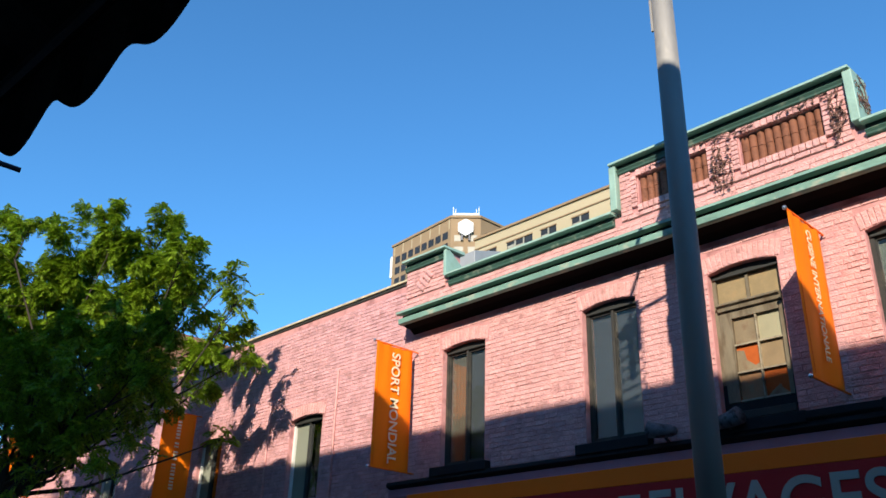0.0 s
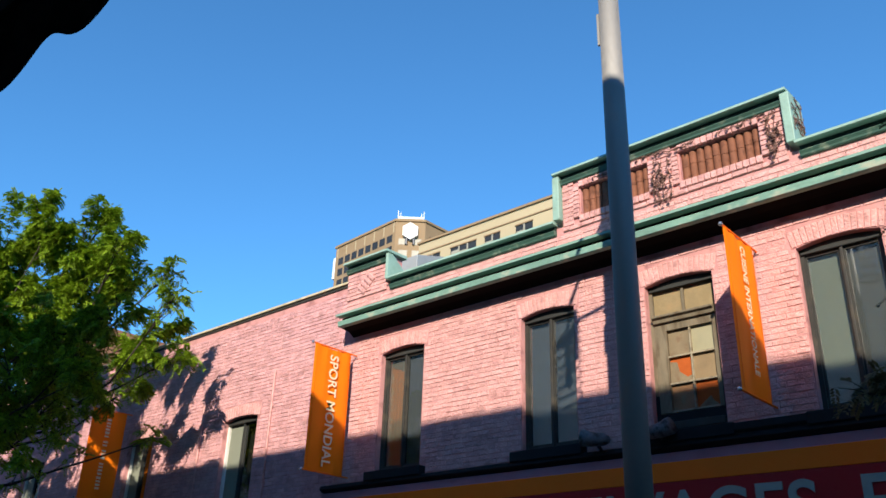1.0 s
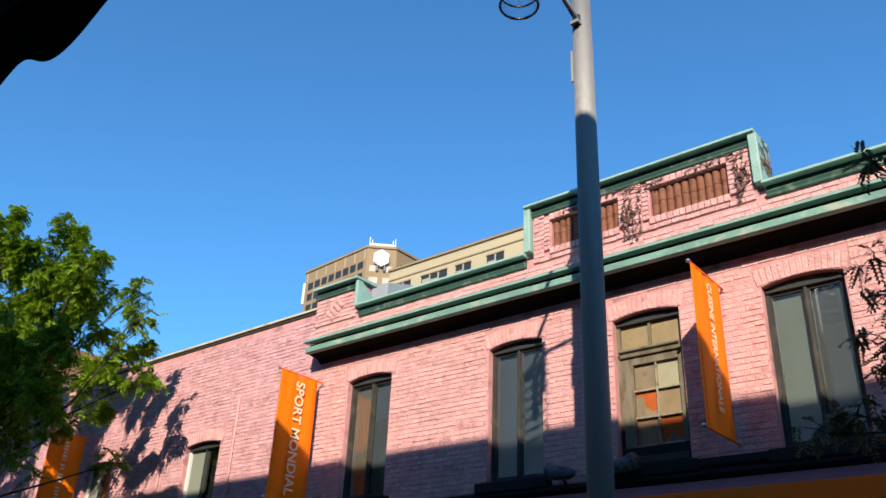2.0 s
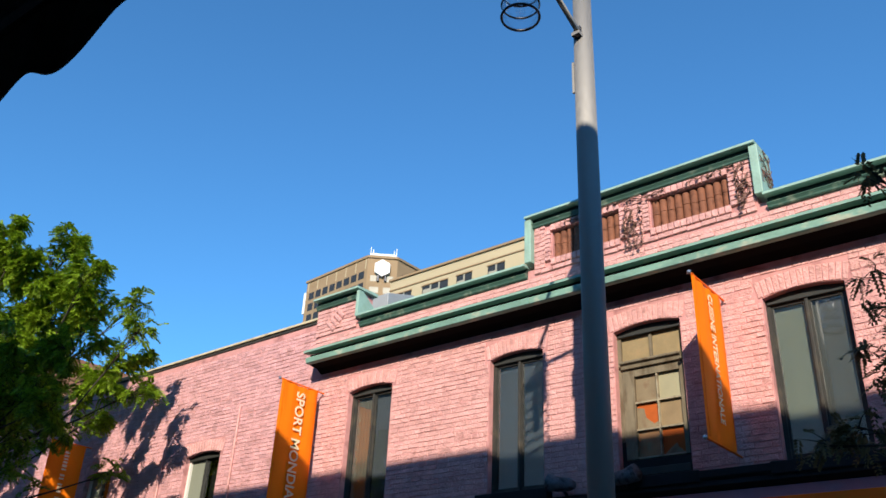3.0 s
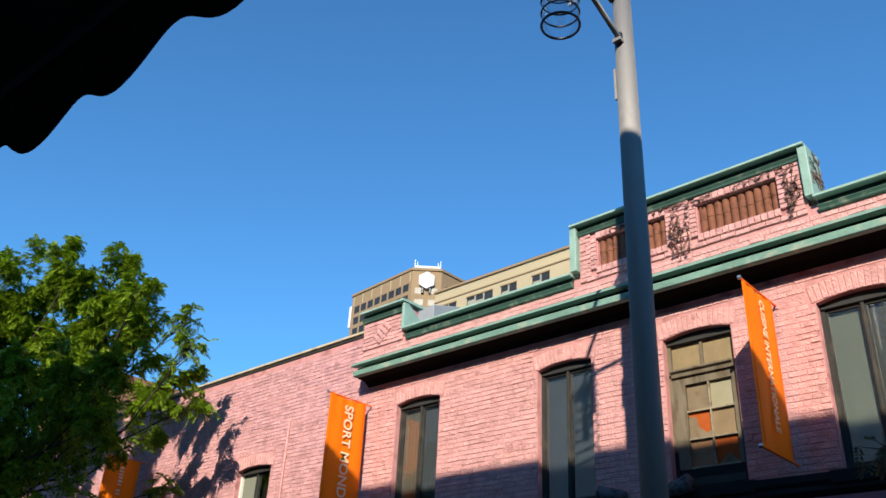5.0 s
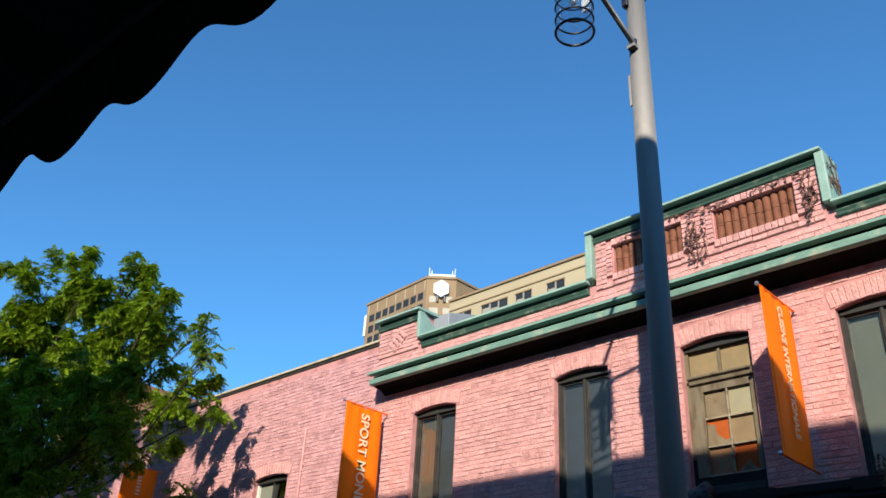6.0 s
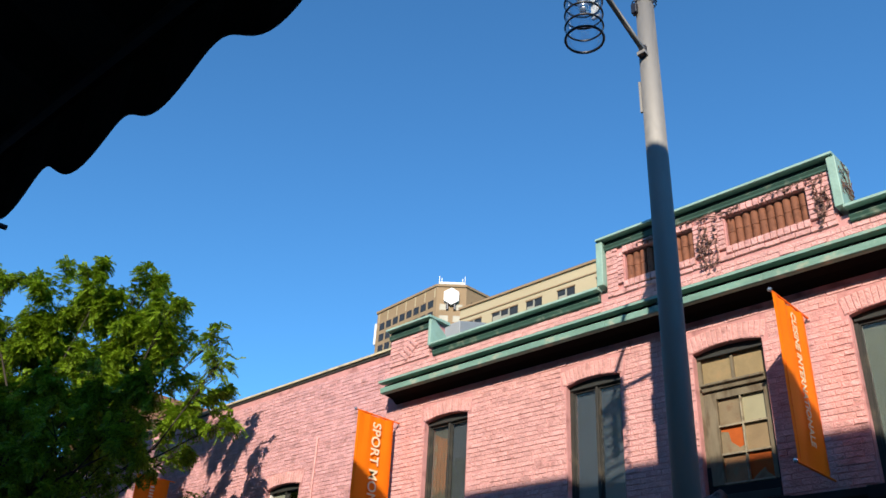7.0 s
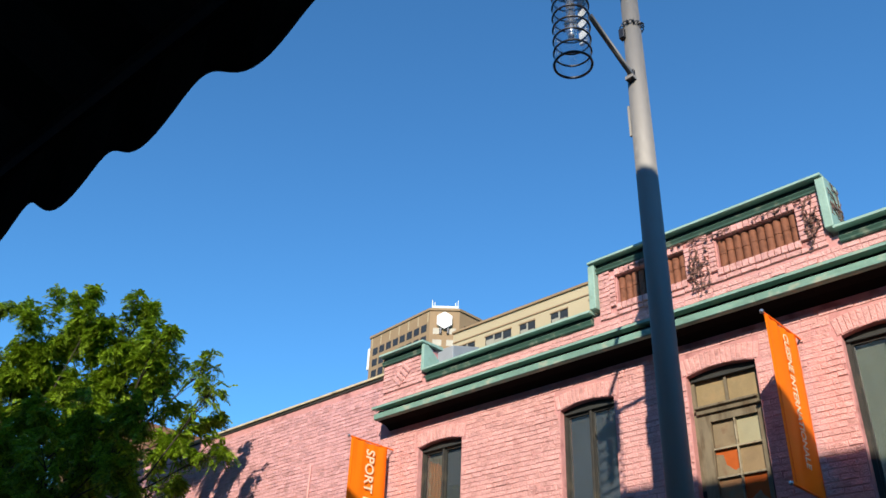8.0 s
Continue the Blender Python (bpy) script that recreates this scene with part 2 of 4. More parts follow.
def part(name, bm, material, parent=None, label="", bevel=0.0, smooth=False):
    """Links a bmesh as one mesh object, under a thing or a part if given."""
    bmesh.ops.recalc_face_normals(bm, faces=bm.faces)
    me = bpy.data.meshes.new(name)
    bm.to_mesh(me)
    bm.free()
    for m in material if isinstance(material, (list, tuple)) else [material]:
        me.materials.append(m)
    if smooth:
        me.polygons.foreach_set("use_smooth", [True] * len(me.polygons))
    ob = new(name, me)
    if bevel:
        md = ob.modifiers.new("edge", "BEVEL")
        md.width, md.segments, md.limit_method = bevel, 2, "ANGLE"
    if parent:
        ob.parent = parent
    if label:
        ob["label"] = label
    return ob


def boxed(name, dims, material, parent=None, label="", bevel=0.0):
    bm = bmesh.new()
    box(bm, *dims)
    return part(name, bm, material, parent, label, bevel)


def thing(name, label, category, group="", kind=""):
    return tagged(new(name), label, category, group, kind)


def lettering(name, text, size, m, material, parent, depth=0.012, width=1.0, spacing=1.0, run=0.0):
    """Built-in font, drawn out, as a mesh at the pose m."""
    cu = bpy.data.curves.new(name, "FONT")
    cu.body, cu.size, cu.extrude, cu.align_x, cu.align_y, cu.space_character, cu.offset = text, size, depth, "LEFT", "CENTER", spacing, 0.014 * size
    tmp = new("tmp", cu)
    bpy.context.view_layer.update()
    me = bpy.data.meshes.new_from_object(tmp.evaluated_get(bpy.context.evaluated_depsgraph_get()))
    bpy.data.objects.remove(tmp)
    bpy.data.curves.remove(cu)
    if run:                                             # fitted to a given length
        width = run / max(v.co.x for v in me.vertices)
    me.transform(m @ Matrix.Diagonal((width, 1, 1, 1)))
    me.materials.clear()
    me.materials.append(material)
    ob = new(name, me)
    ob.parent = parent
    return ob


# ---- ground and the far side behind the camera ----
WALL = 10.0                                            # face of the pink building
bm = bmesh.new()
vs = [bm.verts.new(p) for p in ((-3000, -3000, 0), (3000, -3000, 0), (3000, 3000, 0), (-3000, 3000, 0))]
bm.faces.new(vs)
tagged(part("ground", bm, M_ASPHALT), "dark grey asphalt street", "ground", kind="structure")
bm = bmesh.new()
box(bm, -60, 40, 5.6, WALL, -0.1, 0.14)
tagged(part("pavement", bm, M_PAVE, bevel=0.02), "pale concrete pavement with a raised kerb", "pavement", kind="structure")

opposite = thing("opposite_building", "pale grey stone building that shades the street", "building")
boxed("wall", (-80, 60, -14, -1.2, 0, 4.69 + 0.59 * 11.2), M_STONE, opposite)

for x0, x1 in ((40, 54), (-96, -82)):                  # unseen blocks, added at both street ends to cut skylight
    block = thing("street_end_blocker", "unseen plain block added at the street end to cut skylight", "building", "street ends")
    boxed("wall", (x0, x1, -1.19, 30, 0, 13.5), M_STONE, block)

# ---- pink brick building ----
SPRING, SILL, RISE = 6.06, 4.0, 0.06
MAIN_L, MAIN_R = -11.55, 1.9
WING_L = -34.0
WING_SPRING = 5.47
# openings: x0, x1, sill, spring
MAIN_WINDOWS = [(-10.50, -9.475, SILL, SPRING), (-7.43, -6.455, SILL, SPRING), (-5.285, -4.29, SILL, SPRING), (-3.175, -2.185, SILL, SPRING)]
WING_WINDOWS = [(-15.17, -14.05, 3.3, WING_SPRING), (-19.02, -17.95, 3.3, WING_SPRING), (-24.6, -23.4, 3.3, WING_SPRING)]
VENTS = [(-6.26, -5.09, 7.50, 7.98), (-4.58, -3.42, 7.50, 7.98)]


def arch_z(w, x):
    """Height of the segmental arch over the opening w at x."""
    c, half = (w[0] + w[1]) / 2, (w[1] - w[0]) / 2
    return w[3] + RISE * (1 - ((x - c) / half) ** 2)


def pierced_wall(bm, x0, x1, z0, z1, y0, y1, openings):
    """A wall with openings that go through it; openings with a spring line get a segmental head."""
    xs = sorted({x0, x1, *[v for w in openings for v in w[:2]]})
    for a, b in zip(xs, xs[1:]):
        holes = sorted([w for w in openings if w[0] <= a + 1e-6 and w[1] >= b - 1e-6], key=lambda w: w[2])
        z = z0
        for w in holes:
            box(bm, a, b, y0, y1, z, w[2])
            z = w[3] + (RISE if w[3] < 7 else 0)
            if w[3] < 7:
                n = 14
                for k in range(n):
                    xa, xb = a + (b - a) * k / n, a + (b - a) * (k + 1) / n
                    prism(bm, [(xa, arch_z(w, xa)), (xb, arch_z(w, xb)), (xb, z), (xa, z)], "y", y0, y1)
        box(bm, a, b, y0, y1, z, z1)


building = thing("brick_building", "two-storey pink painted brick shop building with green cornice", "building")
bm = bmesh.new()
pierced_wall(bm, MAIN_L, MAIN_R, 0, 7.40, WALL, WALL + 0.34, MAIN_WINDOWS)
pierced_wall(bm, -6.598, -3.052, 7.40, 8.265, WALL, WALL + 0.34, VENTS)
box(bm, MAIN_L, -10.47, WALL, WALL + 0.34, 7.40, 8.005)
part("wall", bm, M_MORTAR, building)
bm = bmesh.new()
box(bm, MAIN_L, MAIN_R, WALL + 0.5, 24, 0, 7.0)
part("body", bm, M_ROOF, building)
wing = thing("brick_wing", "long low pink painted brick wing with arched windows", "building")
WINGY = WALL + 0.05
bm = bmesh.new()
pierced_wall(bm, WING_L, MAIN_L, 0, 7.674, WINGY, WINGY + 0.34, WING_WINDOWS)
part("wall", bm, M_MORTAR, wing)
boxed("body", (WING_L, MAIN_L, WALL + 0.6, 24, 0, 7.2), M_ROOF, wing)
bm = bmesh.new()
prism(bm, [(WINGY - 0.06, 7.69), (WINGY - 0.07, 7.725), (WINGY - 0.05, 7.735), (WINGY + 0.38, 7.735), (WINGY + 0.38, 7.675)], "x", WING_L, MAIN_L - 0.004)
part("coping", bm, M_WINGCOP, wing, "weathered yellowish metal roof edge")
bm = bmesh.new()
box(bm, WING_L, MAIN_L - 0.004, WINGY - 0.025, WINGY - 0.001, 7.63, 7.674)
part("frieze", bm, M_FRAME_GREY, wing, "dark weathered board under the roof edge")


# cornice: sloped flashing, gap, fascia, deep soffit; shade painted into gap and soffit
CL, CR = -11.32, MAIN_R
bm = bmesh.new()
prism(bm, [(WALL, 6.96), (WALL, 7.05), (WALL - 0.43, 6.865), (WALL - 0.465, 6.85), (WALL - 0.465, 6.81), (WALL - 0.34, 6.81)], "x", CL, CR)
part("cornice_flashing", bm, M_GREEN, building, "grey-green metal flashing")
# solid near-black strip: the shadow under the lip is put into its colour
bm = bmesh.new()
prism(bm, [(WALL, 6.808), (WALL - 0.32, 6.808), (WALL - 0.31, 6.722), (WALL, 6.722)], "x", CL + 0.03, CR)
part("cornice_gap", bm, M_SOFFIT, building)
# fascia boards, butted end to end, a little out of line
rng = random.Random(12)
x = CL + 0.01
while x < CR:
    x1 = min(x + rng.uniform(2.2, 3.0), CR)
    o, d = rng.uniform(-0.005, 0.005), rng.uniform(-0.003, 0.003)
    bm = bmesh.new()
    prism(bm, [(WALL - 0.31, 6.734), (WALL - 0.404 + o, 6.734), (WALL - 0.414 + o, 6.722 + d), (WALL - 0.399 + o, 6.641 + d), (WALL - 0.379 + o, 6.629 + d), (WALL - 0.31, 6.629)], "x", x + 0.002, x1 - 0.002)
    part("cornice_fascia", bm, M_GREEN_WORN, building, "flaking green painted fascia board", bevel=0.004)
    x = x1
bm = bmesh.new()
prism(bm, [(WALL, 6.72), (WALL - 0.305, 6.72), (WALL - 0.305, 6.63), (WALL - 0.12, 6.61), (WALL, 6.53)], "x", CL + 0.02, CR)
part("cornice_soffit", bm, M_SOFFIT, building, "soffit boards with their shade put into a near-black colour")


def coping(x0, x1, top, name="coping"):
    """Green metal coping, a board coloured as its lip's shadow, and a wooden moulding."""
    bm = bmesh.new()
    prism(bm, [(WALL - 0.14, top - 0.042), (WALL - 0.15, top - 0.037), (WALL - 0.145, top), (WALL + 0.40, top + 0.02), (WALL + 0.40, top - 0.042)], "x", x0, x1)
    ob = part(name, bm, M_GREEN_LIP, building, "pale green metal coping")
    # the lip's cast shadow is put into this board's colour
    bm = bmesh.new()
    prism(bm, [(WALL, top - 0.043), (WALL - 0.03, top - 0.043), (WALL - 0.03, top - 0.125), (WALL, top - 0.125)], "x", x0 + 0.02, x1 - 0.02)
    part("shadow_board", bm, M_GREEN_SHADE, ob, "recessed board coloured near-black green as the lip's shadow")
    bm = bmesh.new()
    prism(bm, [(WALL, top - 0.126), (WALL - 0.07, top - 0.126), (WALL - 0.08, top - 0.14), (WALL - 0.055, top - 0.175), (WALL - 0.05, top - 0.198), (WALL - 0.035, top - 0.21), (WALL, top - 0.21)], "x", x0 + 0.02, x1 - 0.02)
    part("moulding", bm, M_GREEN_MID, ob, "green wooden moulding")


coping(MAIN_L - 0.05, -10.40, 8.06)
coping(-10.39, -6.70, 7.48)
coping(-6.70, -2.95, 8.32)
coping(-2.94, MAIN_R, 7.48)
# upright metal trims at the steps, and the clad returns of the raised parts
for x0, x1, z0, z1 in ((-6.72, -6.60, 7.502, 8.268), (-3.05, -2.93, 7.502, 8.268)):
    bm = bmesh.new()
    box(bm, x0, x1, WALL - 0.11, WALL + 0.36, z0, z1)
    part("step_trim", bm, M_GREEN_LIP, building, "pale green metal trim", bevel=0.012)
bm = bmesh.new()
prism(bm, [(WALL - 0.10, 7.482), (WALL + 0.72, 7.482), (WALL + 0.02, 7.995), (WALL - 0.10, 7.995)], "x", -10.468, -10.40)
part("peak_return", bm, M_GREEN_LIP, building, "green metal clad end of the parapet peak", bevel=0.01)

# clay tiles behind the two parapet openings, and their brick frames
for v in VENTS:
    bm = bmesh.new()
    n = 10
    step = (v[1] - v[0]) / n
    # near-black backing: shade between the tiles is put into its colour
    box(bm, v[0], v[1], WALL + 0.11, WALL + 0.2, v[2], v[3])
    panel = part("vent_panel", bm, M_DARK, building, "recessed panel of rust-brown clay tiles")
    for k in range(n):
        c, r = v[0] + (k + 0.5) * step, step * 0.47
        pts = [(c + r * math.cos(a), WALL + 0.075 - 0.9 * r * math.sin(a)) for a in (math.pi * i / 8 for i in range(9))]
        zm = (v[2] + v[3]) / 2 + random.uniform(-0.02, 0.02)
        for za, zb, out in ((v[2] + 0.002, zm - 0.002, 0.0), (zm + 0.002, v[3] - 0.01 - random.random() * 0.03, 0.006)):
            bm = bmesh.new()
            prism(bm, [(u, y - out) for u, y in pts], "z", za, zb)
            part("tile", bm, M_RUST, panel, smooth=False)


# windows
def window(w, y, parent, frame_mat, left_mat, right_mat, kind="casement", name="window", glass=M_GLASS):
    x0, x1, z0, spring = w
    c = (x0 + x1) / 2
    yf = y + 0.10
    bm = bmesh.new()
    t = 0.055
    foot = z0 + 0.52 if kind == "old" else z0           # below the shade line the old frame is coloured black
    box(bm, x0, x0 + t, yf, yf + 0.1, foot, spring)
    box(bm, x1 - t, x1, yf, yf + 0.1, foot, spring)
    box(bm, x0 + t, x1 - t, yf, yf + 0.1, z0, z0 + t)
    win = part(name, bm, frame_mat, parent)
    # jamb feet in black: the street's shade is put into their colour
    if kind == "old":
        for a, b in ((x0, x0 + t), (x1 - t, x1)):
            boxed("jamb_foot", (a, b, yf, yf + 0.1, z0, foot - 0.001), M_SILL, win, "foot of the jamb, coloured black for the shade on it")
    bm = bmesh.new()
    n = 12                                              # arched head of the frame
    curve = [(x0 + (x1 - x0) * k / n, arch_z(w, x0 + (x1 - x0) * k / n)) for k in range(n + 1)]
    prism(bm, [(x0, spring - 0.06)] + curve + [(x1, spring - 0.06)], "y", yf, yf + 0.1)
    # head and trim darkened in colour for the shadow under the brick arch
    part("arched_head", bm, M_FRAME, win)
    boxed("head_trim", (x0 + 0.02, x1 - 0.02, yf - 0.03, yf - 0.001, spring - 0.075, spring - 0.04), M_FRAME, win, bevel=0.008)
    # near-black sheet stands in for the unlit room behind
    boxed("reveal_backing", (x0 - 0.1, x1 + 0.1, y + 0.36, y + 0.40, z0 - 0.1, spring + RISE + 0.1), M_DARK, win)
    bm = bmesh.new()
    box(bm, x0 - 0.13, x1 + 0.13, y - 0.14, y + 0.13, z0 - 0.15, z0)
    part("sill", bm, M_SILL if frame_mat is not M_FRAME_WHITE else M_FRAME_WHITE, win, "dark stone sill", bevel=0.015)
    if kind == "casement":
        boxed("mullion", (c - 0.02, c + 0.02, yf - 0.012, yf + 0.07, z0 + t, spring - 0.06), frame_mat, win, bevel=0.006)
        for a, b, m in ((x0 + t, c - 0.02, left_mat), (c + 0.02, x1 - t, right_mat)):
            bm = bmesh.new()
            for d in ((a, a + 0.024, yf + 0.02, yf + 0.06, z0 + t, spring - 0.06), (b - 0.024, b, yf + 0.02, yf + 0.06, z0 + t, spring - 0.06),
                      (a + 0.024, b - 0.024, yf + 0.02, yf + 0.06, z0 + t, z0 + t + 0.05), (a + 0.024, b - 0.024, yf + 0.02, yf + 0.06, spring - 0.11, spring - 0.06)):
                box(bm, *d)
            sash = part("sash", bm, frame_mat, win)
            pane = boxed("pane", (a + 0.023, b - 0.023, yf + 0.04, yf + 0.046, z0 + t + 0.049, spring - 0.109), glass, win, "clear reflecting glass")
            pane.visible_shadow = False
            # the blind hangs in shallow folds
            bm = bmesh.new()
            m_ = 16
            lo, hi = [], []
            for k in range(m_ + 1):
                x = a + 0.01 + (b - a - 0.02) * k / m_
                yy = yf + 0.085 + (0.006 * math.sin(k * 2.1) if m is M_CURTAIN else 0.001 * math.sin(k * 0.9))
                lo.append(bm.verts.new((x, yy, z0 + t)))
                hi.append(bm.verts.new((x, yy, spring - 0.05)))
            for k in range(m_):
                bm.faces.new((lo[k], lo[k + 1], hi[k + 1], hi[k]))
            part("blind", bm, m, win)
    elif kind == "old":
        zt = spring - 0.50                              # transom
        bm = bmesh.new()
        prism(bm, [(yf + 0.09, zt - 0.05), (yf - 0.04, zt - 0.05), (yf - 0.05, zt), (yf - 0.09, zt + 0.02), (yf - 0.09, zt + 0.05), (yf + 0.09, zt + 0.06)], "x", x0 + t, x1 - t)
        part("transom", bm, M_FRAME_OLD, win, "weathered projecting transom bar", bevel=0.008)
        boxed("upper_bar", (c - 0.02, c + 0.02, yf + 0.01, yf + 0.05, zt + 0.05, spring - 0.06), M_FRAME_OLD, win)
        for a, b in ((x0 + t, c - 0.02), (c + 0.02, x1 - t)):
            boxed("upper_panel", (a, b, yf + 0.04, yf + 0.05, zt + 0.05, spring - 0.06), M_CARD, win, "yellowed card panel")
        for a, b in ((x0 + t, x0 + t + 0.17), (x1 - t - 0.06, x1 - t)):
            boxed("stile", (a, b, yf + 0.0, yf + 0.06, zt - 1.285, zt - 0.05), M_FRAME_OLD, win, bevel=0.006)
        boxed("top_rail", (x0 + t + 0.17, x1 - t - 0.06, yf, yf + 0.06, zt - 0.16, zt - 0.05), M_FRAME_OLD, win)
        a0, a1 = x0 + t + 0.17, x1 - t - 0.06
        cx = (a0 + a1) / 2
        zs = [zt - 0.16, zt - 0.53, zt - 0.90, zt - 1.27]
        mats = [[M_CARD_GREY, M_CARD_PALE], [M_CARD_ORANGE, M_BOARD_TAN], [M_CARD_ROSE, M_CARD_ORANGE]]
        boxed("glazing_bar", (cx - 0.010, cx + 0.010, yf + 0.005, yf + 0.055, zs[3], zs[0]), M_BAR_PALE, win)
        for r in range(3):
            boxed("glazing_bar", (a0, a1, yf + 0.004, yf + 0.056, zs[r + 1] - 0.011, zs[r + 1] + 0.011), M_BAR_PALE, win)
            for k, (a, b) in enumerate(((a0, cx - 0.010), (cx + 0.010, a1))):
                boxed("panel", (a, b, yf + 0.05, yf + 0.055, zs[r + 1], zs[r]), mats[r][k], win)
        # torn card left over the orange filling
        bm = bmesh.new()
        prism(bm, [(a0, zs[2] + 0.02), (cx - 0.018, zs[2] + 0.02), (cx - 0.018, zs[2] + 0.10), (cx - 0.09, zs[2] + 0.07), (cx - 0.20, zs[2] + 0.16), (a0 + 0.1, zs[1] - 0.08), (a0, zs[1] - 0.06)], "y", yf + 0.04, yf + 0.048)
        part("torn_card", bm, M_CARD_GREY, win, "torn grey card")
        bm = bmesh.new()
        prism(bm, [(cx + 0.03, zs[3] + 0.02), (a1 - 0.02, zs[3] + 0.02), (a1 - 0.1, zs[3] + 0.09), (cx + 0.2, zs[3] + 0.15), (cx + 0.1, zs[3] + 0.08)], "y", yf + 0.04, yf + 0.048)
        part("torn_card", bm, M_CARD_GREY, win, "torn grey card")
        # panel and rail are near-black to carry the shade on this end
        boxed("lower_panel", (x0 + t, x1 - t, yf + 0.01, yf + 0.05, z0 + t, zs[3] - 0.02), M_SILL, win, "lower panel, coloured black for the shade on it")
        boxed("bottom_rail", (x0 + t, x1 - t, yf - 0.02, yf + 0.009, z0 + t, z0 + t + 0.10), M_FRAME, win, bevel=0.008)
    else:                                               # half open, pale panel on one side
        boxed("mullion", (c - 0.02, c + 0.02, yf, yf + 0.07, z0 + t, spring - 0.06), M_FRAME, win)
        boxed("panel", (x0 + t, c - 0.02, yf + 0.05, yf + 0.06, z0 + t, spring - 0.06), left_mat, win, "pale green panel")
        pane = boxed("pane", (c + 0.02, x1 - t, yf + 0.05, yf + 0.056, z0 + t, spring - 0.06), M_GLASS, win, "dark glass")
        pane.visible_shadow = False
    return win


window(MAIN_WINDOWS[0], WALL, building, M_FRAME_GREY, M_CURTAIN, M_BLIND, glass=M_GLASS_DULL)
window(MAIN_WINDOWS[1], WALL, building, M_FRAME_GREY, M_BLIND, M_BLIND)
window(MAIN_WINDOWS[2], WALL, building, M_FRAME_OLD, None, None, "old")
window(MAIN_WINDOWS[3], WALL, building, M_FRAME_GREY, M_BLIND_GREEN, M_BLIND_GREY)
for w in WING_WINDOWS:
    window(w, WINGY, wing, M_FRAME_WHITE, M_BLIND_GREEN, None, "half")

# ledge over the shop front
bm = bmesh.new()
prism(bm, [(WALL, 3.88), (WALL - 0.10, 3.86), (WALL - 0.12, 3.80), (WALL - 0.06, 3.76), (WALL, 3.74)], "x", MAIN_L - 0.2, MAIN_R)
part("ledge", bm, M_SILL, building, "black moulded ledge", bevel=0.006)
bm = bmesh.new()
prism(bm, [(WALL, 3.995), (WALL - 0.13, 3.985), (WALL - 0.14, 3.90), (WALL - 0.10, 3.861), (WALL, 3.881)], "x", -5.42, MAIN_R)
part("ledge_capping", bm, M_SILL, building, "black capping on the ledge under two windows", bevel=0.006)
boxed("ledge_fascia", (MAIN_L - 0.2, MAIN_R, WALL - 0.05, WALL - 0.002, 3.60, 3.738), M_MAUVE, building, "mauve painted band")

# shop sign
sign = thing("shop_sign", "dark red shop sign with grey capitals and an orange top band", "sign")
boxed("top_band", (MAIN_L + 0.4, MAIN_R - 0.2, WALL - 0.15, WALL - 0.052, 3.36, 3.60), M_ORANGE_SIGN, sign, "orange band", bevel=0.006)
boxed("panel", (MAIN_L + 0.4, MAIN_R - 0.2, WALL - 0.145, WALL - 0.052, 2.55, 3.359), M_RED_SIGN, sign, "dark red panel")
lettering("lettering", "ELVAGES", 0.78, pose(-6.40, WALL - 0.15, 2.94, 90, 0, 0), M_LETTER, sign, spacing=1.04, run=3.10)
lettering("lettering", "EX", 0.78, pose(-2.87, WALL - 0.15, 2.94, 90, 0, 0), M_LETTER, sign, spacing=1.04)
boxed("print_bar", (-6.84, -6.50, WALL - 0.16, WALL - 0.146, 2.66, 3.22), M_LETTER, sign, "grey letter bar")

